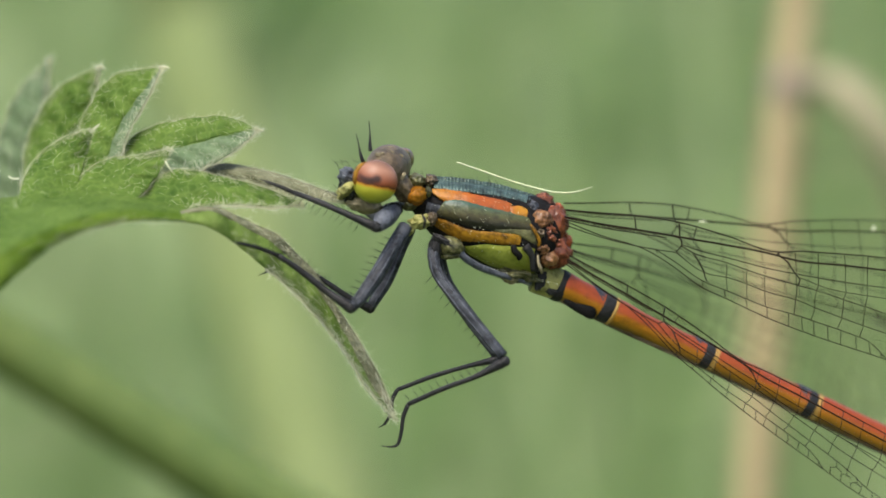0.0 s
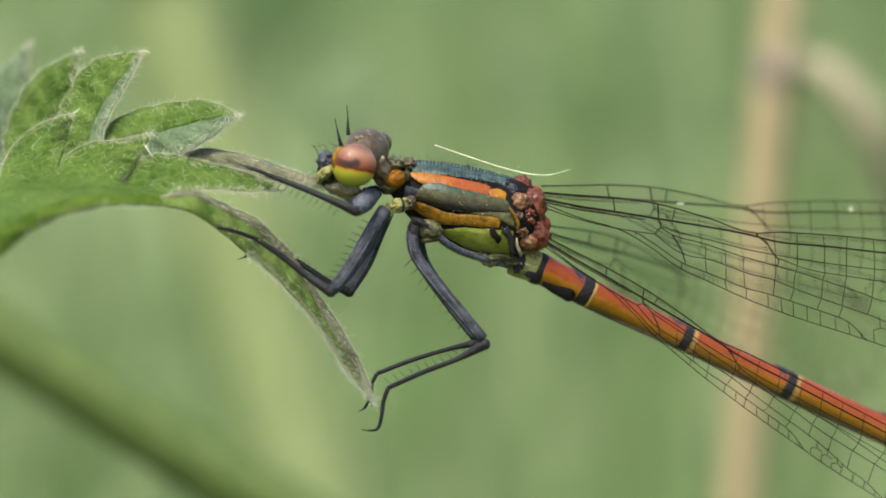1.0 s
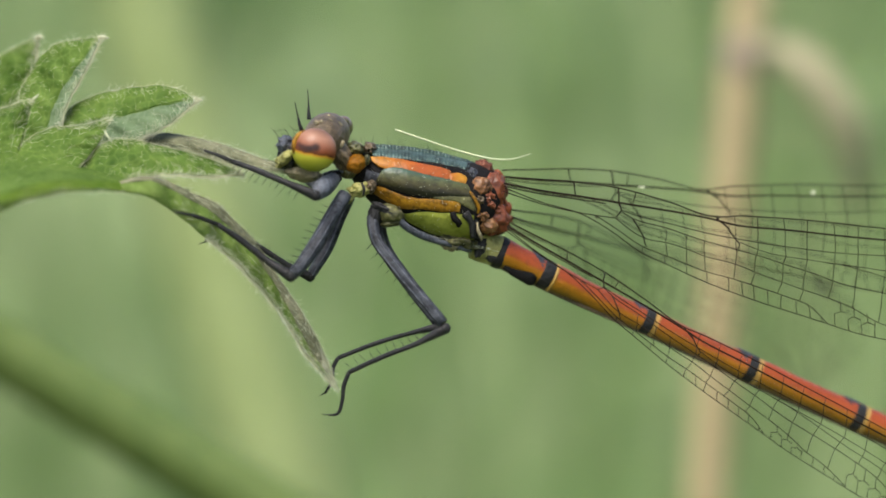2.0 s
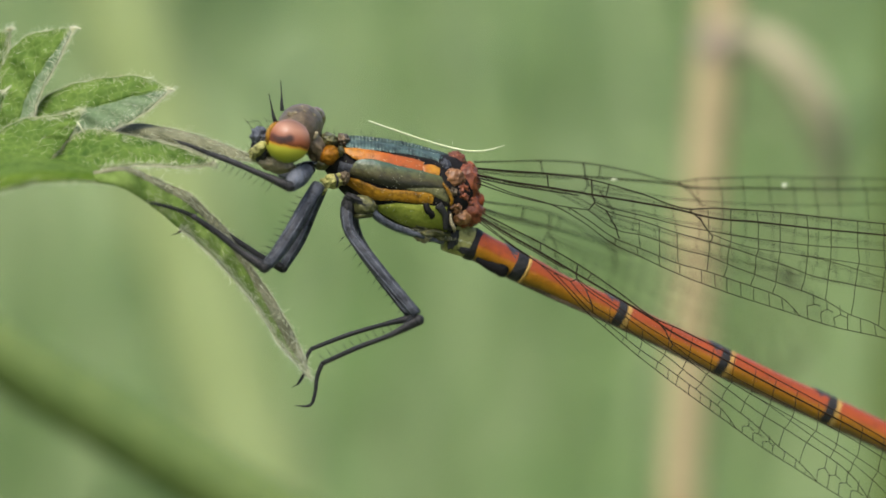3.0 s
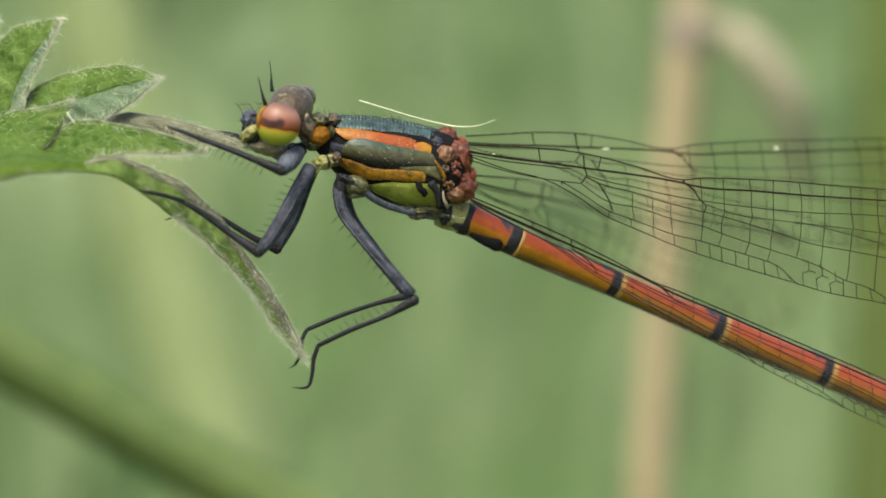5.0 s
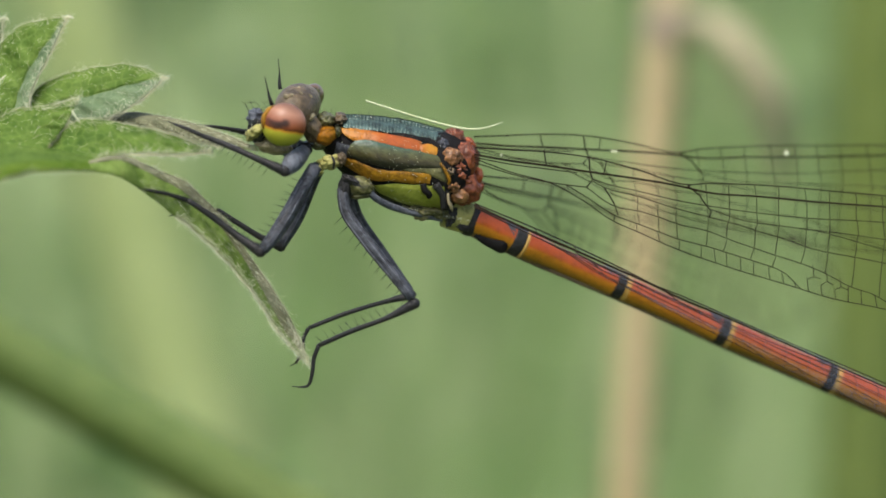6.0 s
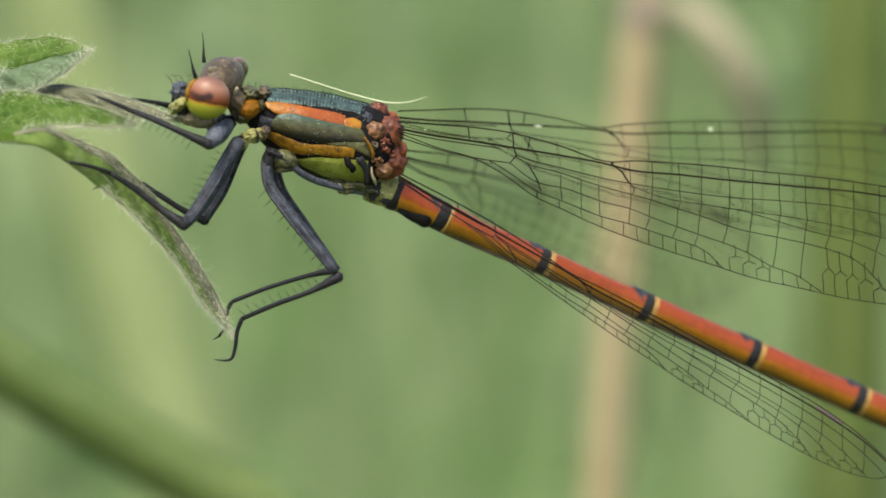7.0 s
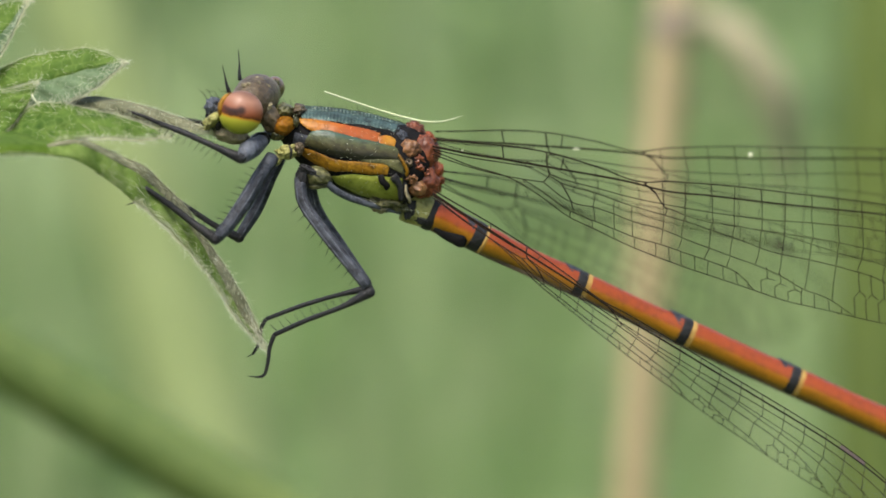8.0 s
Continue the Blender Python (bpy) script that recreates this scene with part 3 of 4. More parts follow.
    # leaf body
    lobe(t, [(-80, 440, -6.0), (-10, 362, -4.0), (60, 345, -3.0), (150, 335, -2.2), (260, 348, -1.6), (350, 362, -1.2), (440, 392, -0.4)], [(-80, 526, -11.0), (20, 440, -9.8), (100, 402, -8.4), (195, 376, -6.8), (290, 376, -4.8), (370, 381, -2.4), (440, 392, -0.4)], [(-80, 584, -11.0), (20, 494, -10.0), (95, 434, -8.6), (200, 395, -7.0), (300, 391, -5.0), (380, 396, -2.6), (440, 392, -0.4)], LEAF, LEAF_BASE, n=48, ribs=8, seed=10, hairs=1.1, rims=(0, 0), puff=0.12, edge_down=0.5)
    # the horny points of the lobes
    for pts in ([(174, 119, 3.1, 2.5), (181, 118, 3.0, 2.2), (186, 123, 3.0, 1.2)], [(284, 120, 0.8, 3), (293, 119, 0.7, 2.4), (301, 122, 0.7, 1.2)], [(452, 231, -0.2, 3.5), (460, 231, -0.2, 2.8), (467, 233, -0.2, 1.2)], [(162, 231, -1.2, 2), (170, 225, -1.2, 1.8), (177, 219, -1.2, 0.8)]):
        part("lobe_point", tube(pts, 8, 7), FELT, t, "pale horny point of a lobe")
    for pts in ([(292, 285, -2.2, 1.5), (298, 295, -2.2, 1.8), (306, 306, -2.1, 1.2)], [(15, 313, -1.8, 1.2), (24, 317, -1.8, 1.5), (34, 316, -1.8, 1.2)]):
        part("thread", tube(pts, 6, 5), HAIR, t, "stray white thread")
    part("leaf_stalk", tube([(-420, 640, 22, 42), (-300, 630, 14, 36), (-190, 600, -2, 30), (-70, 552, -10.0, 26), (20, 466, -9.6, 18), (100, 413, -8.0, 10)], 30, 10), LEAF_BASE, t)
    part("stem", tube([(-1400, -250, 26, 44), (-760, 160, 25, 50), (-300, 420, 36, 56), (0, 606, 38, 58), (240, 752, 38, 60), (480, 900, 38, 62), (900, 1170, 38, 64), (1700, 2200, 44, 70), (2400, 17900, 60, 90)], 70, 14), STALK, t, "dark green ribbed plant stem")
    return t


plant = leaf()


# ---- the damselfly ----
fly = thing("damselfly", "red and black damselfly with clear veined wings, clinging to a leaf", "damselfly")

SLOPE = 0.25                       # head to tail, the body points a little away from the lens

SPINE = [(735, 350, 22), (770, 365, 45), (830, 390, 67), (900, 410, 73), (950, 420, 72), (978, 428, 54), (990, 434, 24)]


def flank(u, v, lift=0.0):
    """A point of the thorax's side, lifted off it by lift mm."""
    us = [p[0] for p in SPINE]
    c, r = np.interp(u, us, [p[1] for p in SPINE]), np.interp(u, us, [p[2] for p in SPINE]) + 1
    x = max(-0.985, min(0.985, (v - c) / r))
    return -(math.sqrt(1 - x * x) * r / GRID * 0.95 + lift)


def plate(name, top, bot, mat, bulge=0.10, lift=0.015, label="", n=48, ridges=0.0):
    """A plate of the thorax between two lines, on both sides of the body."""
    for side in (1, -1):
        rows = []
        a, b = curve(top, n), curve(bot, n)
        for i in range(n):
            a[i] = a[i] + np.array((0, 2.0 * noise.noise(Vector((a[i][0] * 0.05, a[i][1] * 0.05, 1.0))) + 0.8 * noise.noise(Vector((a[i][0] * 0.3, 0, 1.0)))))
            b[i] = b[i] + np.array((0, 2.0 * noise.noise(Vector((b[i][0] * 0.05, b[i][1] * 0.05, 7.0))) + 0.8 * noise.noise(Vector((b[i][0] * 0.3, 0, 7.0)))))
        for i in range(n):
            row = []
            e = min(1.0, 6 * min(i, n - 1 - i) / n)
            for k in range(11):
                g = k / 10
                u, v = a[i] * (1 - g) + b[i] * g
                row.append(at(u, v, side * flank(u, v, (0.26 * bulge * (1 - abs(2 * g - 1) ** 3) * e + lift + ridges * math.sin(i * math.pi / 2)) if 0 < k < 10 and 0 < i < n - 1 else 0.0)))
            rows.append(row)
        part(name, sheet(rows), mat, fly, label)


def thorax():
    bm = tube([(u, v, 0, r * 0.955) for u, v, r in SPINE], 30, 24, 0.95)
    part("thorax", bm, INK, fly, "black thorax with orange and green plates")
    plate("back_plate", [(766, 312), (850, 320), (925, 338), (950, 346)], [(768, 333), (850, 343), (925, 357), (944, 363)], TEAL, 0.13, label="bronze-green back plate", n=120, ridges=0.022)
    plate("shoulder_stripe", [(764, 334), (778, 334), (849, 346), (906, 360)], [(766, 342), (776, 350), (827, 361), (902, 377)], ORANGE, 0.13, label="bright orange shoulder stripe")
    plate("shoulder_stripe", [(902, 364), (920, 364), (936, 370)], [(905, 378), (920, 383), (934, 387)], ORANGE, 0.10, n=20, label="orange end of the shoulder stripe")
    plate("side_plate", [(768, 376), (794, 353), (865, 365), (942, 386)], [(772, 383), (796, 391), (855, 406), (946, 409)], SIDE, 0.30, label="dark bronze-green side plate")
    plate("side_stripe", [(758, 384), (786, 390), (827, 406), (876, 411), (924, 415)], [(764, 408), (782, 420), (827, 427), (876, 431), (920, 434)], OCHRE, 0.16, label="ochre yellow side stripe")
    plate("rear_plate", [(872, 407), (915, 402), (950, 408)], [(880, 411), (915, 417), (950, 434)], HIP, 0.12)
    plate("lower_plate", [(820, 435), (870, 434), (946, 440)], [(826, 448), (856, 465), (892, 479), (946, 490)], LIME, 0.18, label="lime green lower side plate")
    plate("front_plate", [(756, 358), (768, 360), (790, 368)], [(750, 384), (764, 387), (776, 386)], DARK_GREY, 0.05)
    for side in (1, -1):
        s = lambda d: d * side
        part("spot", tube([(908, 434, s(-1.55), 5), (912, 446, s(-1.58), 6), (920, 455, s(-1.5), 5), (916, 459, s(-1.45), 4)], 10, 8), INK, fly)
        part("spot", tube([(930, 436, s(-1.55), 8), (940, 450, s(-1.5), 6), (944, 480, s(-1.3), 5)], 10, 8), BLACK, fly)
        part("lower_rim", tube([(812, 430, s(-1.40), 4), (816, 448, s(-1.36), 6), (840, 468, s(-1.2), 6.5), (870, 481, s(-1.0), 6), (905, 492, s(-0.8), 5), (940, 502, s(-0.6), 4)], 24, 10), BLUE_GREY, fly)
        part("hip_plate", blob(797, 436, s(-1.2), 26, 17, 0.4, 20, 0.18, seed=3), HIP, fly)
        part("hip_plate", blob(786, 428, s(-1.3), 24, 8, 0.3, 28, 0.35, seed=33), BLACK, fly)
        part("hip_plate", blob(800, 452, s(-1.12), 20, 7, 0.3, -8, 0.2, seed=4), HIP, fly)
    part("belly", blob(918, 486, -0.1, 42, 15, 1.0, 14, 0.35, seed=8), HIP, fly)
    part("belly", blob(905, 492, -0.5, 16, 10, 0.4, 10, 0.4, seed=9), BEIGE, fly)


def hinges():
    """The knobbly plates in which the wings are hinged."""
    rng = random.Random(21)
    plates = [(962, 360, 20, 18, 0.30, 20, RUST, -0.04), (978, 398, 26, 34, 0.36, 10, RUST, -0.02), (982, 444, 26, 32, 0.36, -10, RUST, 0.0),
              (962, 353, 15, 11, 0.26, 12, RUST, 0.02), (966, 366, 10, 6, 0.2, 25, RUST, 0.10), (985, 368, 13, 9, 0.24, 10, HINGE_RED, 0.06), (993, 378, 7, 11, 0.2, 0, HINGE_RED, 0.0),
              (957, 389, 19, 18, 0.34, 20, HINGE_TAN, 0.04), (971, 391, 8, 9, 0.2, 0, HINGE_TAN, 0.22), (984, 387, 8, 5, 0.2, -30, BEIGE, 0.08), (986, 407, 9, 12, 0.22, 0, HINGE_RED, 0.05),
              (972, 420, 15, 9, 0.26, 22, RUST, 0.05), (982, 430, 13, 11, 0.28, 10, RUST, 0.08), (1002, 428, 10, 13, 0.2, 0, HINGE_RED, 0.0), (1004, 444, 10, 8, 0.2, 20, HINGE_RED, 0.0), (990, 447, 8, 6, 0.2, 0, BEIGE, 0.1),
              (970, 457, 18, 15, 0.32, 15, HINGE_TAN, 0.04), (981, 459, 8, 8, 0.2, 0, HINGE_TAN, 0.2), (992, 466, 9, 8, 0.22, 0, RUST, 0.02), (943, 368, 9, 12, 0.2, 10, DARK_GREY, 0.0), (970, 408, 14, 12, 0.30, 10, RUST, 0.02), (955, 413, 9, 10, 0.25, 0, BROWN, 0.0), (961, 440, 10, 11, 0.25, 0, HINGE_TAN, 0.0), (973, 376, 12, 9, 0.25, 20, HINGE_RED, 0.06)]
    for i, (u, v, a, b, deep, turn, tone, up) in enumerate(plates):
        for side in (1, -1):
            part("wing_hinge", blob(u, v, side * (flank(min(u, 985), v) - up + 0.04), a, b, deep, turn, 0.5 if a < 12 else 0.42 if a < 18 else 0.24, seed=i * 3.1), tone, fly)
    for side in (1, -1):
        part("hinge_rim", tube([(939, 398, side * -1.5, 2), (945, 406, side * -1.62, 3), (951, 418, side * -1.64, 3.4), (955, 430, side * -1.6, 3), (953, 436, side * -1.5, 2.6)], 12, 6), OCHRE, fly)
        part("hinge_rim", tube([(952, 452, side * -1.45, 2), (953, 466, side * -1.5, 3), (958, 478, side * -1.45, 3.2), (959, 484, side * -1.3, 2)], 12, 6), BEIGE, fly)
        part("hinge_tie", tube([(946, 438, side * -1.3, 5), (951, 460, side * -1.25, 5), (950, 482, side * -1.1, 5)], 10, 8), BLACK, fly)


EYE_TONES = [(0.0, (0.20, 0.23, 0.015)), (0.40, (0.34, 0.33, 0.03)), (0.45, (0.40, 0.17, 0.015)), (0.485, (0.05, 0.012, 0.004)), (0.53, (0.14, 0.035, 0.010)),
             (0.59, (0.17, 0.05, 0.018)), (0.66, (0.19, 0.065, 0.03)), (0.75, (0.23, 0.095, 0.05)), (0.87, (0.27, 0.135, 0.085)), (1.0, (0.16, 0.08, 0.05))]
# the far eye lies in shade, which these darker browns hold
FAR_EYE_TONES = [(0.0, (0.06, 0.055, 0.012)), (0.5, (0.085, 0.055, 0.018)), (1.0, (0.11, 0.06, 0.03))]


def own(ob, u, v, d):
    """Give a mesh its origin at a place of its own."""
    c = at(u, v, d)
    ob.data.transform(Matrix.Translation(-c))
    ob.location = c
    return ob


def head():
    eye_tone = banded("eye_surface", EYE_TONES, -0.00092, 0.00080, 0.42, 0.06, tilt=0.22, spots=(((0.00008, -0.00071, 0.00009), 0.00024, 0.90), ((-0.00014, -0.00071, 0.00004), 0.00020, 0.88), ((-0.00032, -0.00067, 0.00006), 0.00020, 0.84), ((-0.00048, -0.00059, 0.00013), 0.00018, 0.74), ((-0.00060, -0.00049, 0.00022), 0.00016, 0.6)))
    part("head_capsule", tube([(672, 318, -1.3, 24), (680, 303, -0.7, 36), (690, 293, 0.2, 38), (699, 290, 0.9, 30), (706, 288, 1.5, 20)], 18, 18, 1.0), BROWN, fly, "dark bronze-brown head")
    own(part("compound_eye", blob(664, 322, -1.55, 39.5, 38.5, 0.72, detail=4), eye_tone, fly, "glossy eye, red-brown above and lime green below"), 664, 322, -1.55)
    far_tone = banded("far_eye_surface", FAR_EYE_TONES, -0.0005, 0.0005, 0.3, 0.4)
    own(part("compound_eye", blob(714, 283, 1.5, 19, 22, 0.7, 15, detail=3), far_tone, fly, "far eye, its shade put into a dark brown"), 714, 283, 1.5)
    part("eye_rim", tube([(652, 287, -1.55, 1.5), (641, 292, -1.6, 4), (631, 305, -1.65, 5), (628, 318, -1.7, 4), (628, 328, -1.7, 1.5)], 24, 8), OCHRE, fly, "ochre rim of the eye")
    for (u, v, d) in ((677, 272, -0.3), (690, 262, 0.3), (702, 270, 0.7)):
        part("ocellus", blob(u, v, d - 0.75, 4, 3.5, 0.09), BEIGE, fly, "small pale simple eye")
    for (u, v, d, a, b, tone) in ((708, 278, -0.62, 8, 6, BEIGE), (694, 271, -0.75, 5, 4, BEIGE), (670, 275, -0.95, 7, 4, BEIGE), (686, 284, -1.1, 7, 4, HIP), (704, 297, -0.95, 6, 5, HIP), (720, 272, 0.9, 7, 5, HIP), (713, 312, -1.0, 4, 8, BEIGE)):
        part("head_spot", blob(u, v, d - 0.08, a, b, 0.16, 30, 0.4, seed=u), tone, fly)
    part("neck", tube([(700, 322, 0, 22), (722, 336, 0, 20), (745, 346, 0, 22)], 10, 14), BLACK, fly)
    part("head_rear", blob(709, 326, -0.5, 18, 36, 0.6, -20, 0.25, seed=2), BROWN, fly)
    # face and mouth
    part("face", blob(622, 332, -0.2, 22, 26, 0.9, 15, 0.3, seed=5), BLACK, fly)
    part("face_plate", blob(614, 311, -0.5, 15, 15, 0.5, 0, 0.3, seed=6), BLUE_GREY, fly)
    part("upper_lip", blob(616, 334, -0.85, 17, 11, 0.45, -35, 0.2, seed=7), CREAM, fly, "cream-yellow upper lip")
    part("mandible", blob(605, 342, -0.5, 9, 12, 0.35, 20, 0.4, seed=8), CREAM, fly)
    part("jaw", blob(645, 362, -0.5, 32, 16, 0.6, 12, 0.2, seed=9), BEIGE, fly)
    part("jaw", blob(626, 358, -0.1, 20, 10, 0.5, 25, 0.2, seed=10), DARK_GREY, fly)
    for pts in (((643, 288, -0.9, 4), (639, 276, -1.0, 3), (636, 262, -1.0, 1.6), (631, 238, -1.1, 0.7)), ((656, 268, 1.0, 4), (655, 256, 1.0, 3), (655, 240, 1.0, 1.4), (653, 214, 1.0, 0.6))):
        part("antenna", tube(list(pts), 12, 7), BLACK, fly)
    # front of the thorax
    part("collar", blob(735, 347, -0.38, 22, 18, 0.85, -22, 0.1, seed=11), COLLAR, fly, "orange side of the collar")
    part("collar", blob(737, 320, -0.1, 17, 13, 0.8, 10, 0.2, seed=12), HIP, fly)
    part("collar", blob(763, 320, 0, 12, 12, 0.7, 10, 0.3, seed=13), BROWN, fly)
    part("collar", blob(758, 340, -0.7, 6, 10, 0.3, 0, 0.2, seed=14), HIP, fly)
    part("collar", blob(724, 362, -0.2, 15, 12, 0.7, 0, 0.2, seed=15), HIP, fly)
    rng = random.Random(5)
    bm = bmesh.new()
    for _ in range(46):
        u, v = rng.uniform(598, 650), rng.uniform(285, 350)
        spike(bm, at(u, v, rng.uniform(-0.8, 0.2)), Vector((rng.uniform(-1, -0.2), rng.uniform(-0.4, 0.3), rng.uniform(-0.2, 0.9))).normalized(), rng.uniform(0.25, 0.5) * 0.001, 0.009 * 0.001)
    for _ in range(60):
        u = rng.uniform(720, 930)
        v = np.interp(u, [720, 760, 930], [310, 308, 336])
        spike(bm, at(u, v + 3, rng.uniform(-0.6, 0.4)), Vector((rng.uniform(-0.6, 0.2), rng.uniform(-0.3, 0.3), 1)).normalized(), rng.uniform(0.2, 0.5) * 0.001, 0.006 * 0.001)
    for _ in range(420):
        u = rng.uniform(765, 990)
        v = rng.uniform(318, 480)
        d = flank(u, v, 0.03)
        spike(bm, at(u, v, d), Vector((rng.uniform(-0.6, 0.5), -1, rng.uniform(-0.2, 0.9))).normalized(), rng.uniform(0.08, 0.22) * 0.001, 0.005 * 0.001)
    for _ in range(70):
        u = rng.uniform(850, 960)
        spike(bm, at(u, 0.23 * (u - 850) + 478, rng.uniform(-0.8, 0.0)), Vector((rng.uniform(-0.4, 0.4), -0.4, -1)).normalized(), rng.uniform(0.1, 0.25) * 0.001, 0.005 * 0.001)
    pale = bmesh.new()
    for _ in range(260):
        u = rng.uniform(750, 995)
        v = rng.uniform(314, 485)
        spike(pale, at(u, v, flank(u, v, 0.08)), Vector((rng.uniform(-0.9, 0.6), -0.7, rng.uniform(-0.4, 0.9))).normalized(), rng.uniform(0.05, 0.15) * 0.001, 0.0042 * 0.001)
    for _ in range(90):
        u, v = rng.uniform(606, 640), rng.uniform(312, 356)
        spike(pale, at(u, v, rng.uniform(-1.1, -0.5)), Vector((rng.uniform(-0.9, 0.4), -0.6, rng.uniform(-0.4, 0.9))).normalized(), rng.uniform(0.06, 0.2) * 0.001, 0.0045 * 0.001)
    for _ in range(90):
        u = rng.uniform(870, 990)
        spike(pale, at(u, 0.23 * (u - 850) + 470, rng.uniform(-1.0, -0.3)), Vector((rng.uniform(-0.5, 0.5), -0.5, -0.8)).normalized(), rng.uniform(0.08, 0.2) * 0.001, 0.0045 * 0.001)
    tagged(part("down", pale, HAIR, fly, "fine pale down"), kind="stuff")
    tagged(part("bristles", bm, BLACK, fly, "fine dark bristles"), kind="stuff")


def leg(femur, tibia, tarsus, spines, seed, mat=DARK_GREY):
    """A jointed leg: femur, tibia with two rows of spines, foot with two claws."""
    rng = random.Random(seed)
    f = part("femur", tube(femur, 16, 10), mat, fly)
    for k in (-0.62, 0.30):
        s = curve(femur, 14)
        bm = bmesh.new()
        pts = []
        for q in range(14):
            along = (at(*s[min(q + 1, 13)][:3]) - at(*s[max(q - 1, 0)][:3])).normalized()
            out = along.cross(Vector((0, 1, 0))).normalized()
            pts.append(at(*s[q][:3]) + (out * k - Vector((0, 1, 0)) * math.sqrt(1 - k * k)) * s[q][3] / GRID * 0.001)
        sweep(bm, pts, [0.035 * 0.001 * math.sin(math.pi * (q + 1) / 15) + 0.000005 for q in range(14)], 6)
        part("femur_keel", bm, BLUE_GREY, f, "paler ridge along the leg")
    part("knee", blob(tibia[0][0], tibia[0][1], tibia[0][2], tibia[0][3] * 1.04, tibia[0][3] * 1.04, tibia[0][3] * 1.05 / GRID, detail=2), BLACK, fly)
    part("tibia", tube([(*p[:3], p[3] * (1.0 if k == 0 else 0.76)) for k, p in enumerate(tibia)], 16, 8), BLACK, fly)
    foot = part("foot", tube([(*p[:3], p[3] * 0.78) for p in tarsus], 14, 7), BLACK, fly)
    bm = bmesh.new()
    for line, sgn, lo, hi in ((femur, spines[0], 0.15, 0.97), (tibia, spines[1], 0.08, 0.95)):
        if not sgn:
            continue
        s = curve(line, 14)
        for k in range(13):
            g = (s[k] + s[k + 1]) / 2
            if not lo * 13 < k < hi * 13:
                continue
            along = (at(*s[k + 1][:3]) - at(*s[k][:3])).normalized()
            out = along.cross(Vector((0, 1, 0))).normalized() * sgn
            for dd in (-0.12, 0.12):
                spike(bm, at(g[0], g[1], g[2] + dd) + out * g[3] * 0.8 / GRID * 0.001, (out + along * rng.uniform(0.1, 0.5) + Vector((0, rng.uniform(-0.3, 0.3), 0))).normalized(), rng.uniform(0.34, 0.58) * 0.001, (0.012 if line is femur else 0.009) * 0.001)
    fuzz = bmesh.new()
    for line, many in ((femur, 90), (tibia, 50)):
        s = curve(line, 40)
        for _ in range(many):
            k = rng.randrange(1, 39)
            along = (at(*s[k + 1][:3]) - at(*s[k][:3])).normalized()
            side = along.cross(Vector((0, 1, 0))).normalized()
            a = rng.uniform(-1.9, 1.9)
            out = side * math.sin(a) - Vector((0, 1, 0)) * math.cos(a)
            spike(fuzz, at(*s[k][:3]) + out * s[k][3] * 0.95 / GRID * 0.001, (out * 0.6 + along).normalized(), rng.uniform(0.05, 0.14) * 0.001, 0.004 * 0.001)
    tagged(part("leg_down", fuzz, BLUE_GREY, f, "short pale down on the leg"), kind="stuff")
    tagged(part("spine_fringe", bm, BLACK, f, "fringe of fine dark spines"), kind="stuff")
    e = tarsus[-1]
    bm = bmesh.new()
    for a in (-0.3, 0.3):
        way = (at(*tarsus[-1][:3]) - at(*tarsus[-2][:3])).normalized()
        spike(bm, at(*e[:3]), (way + Vector((-0.7, a, 0.3))).normalized(), 0.32 * 0.001, 0.03 * 0.001)
    part("claws", bm, BLACK, foot)
    return f


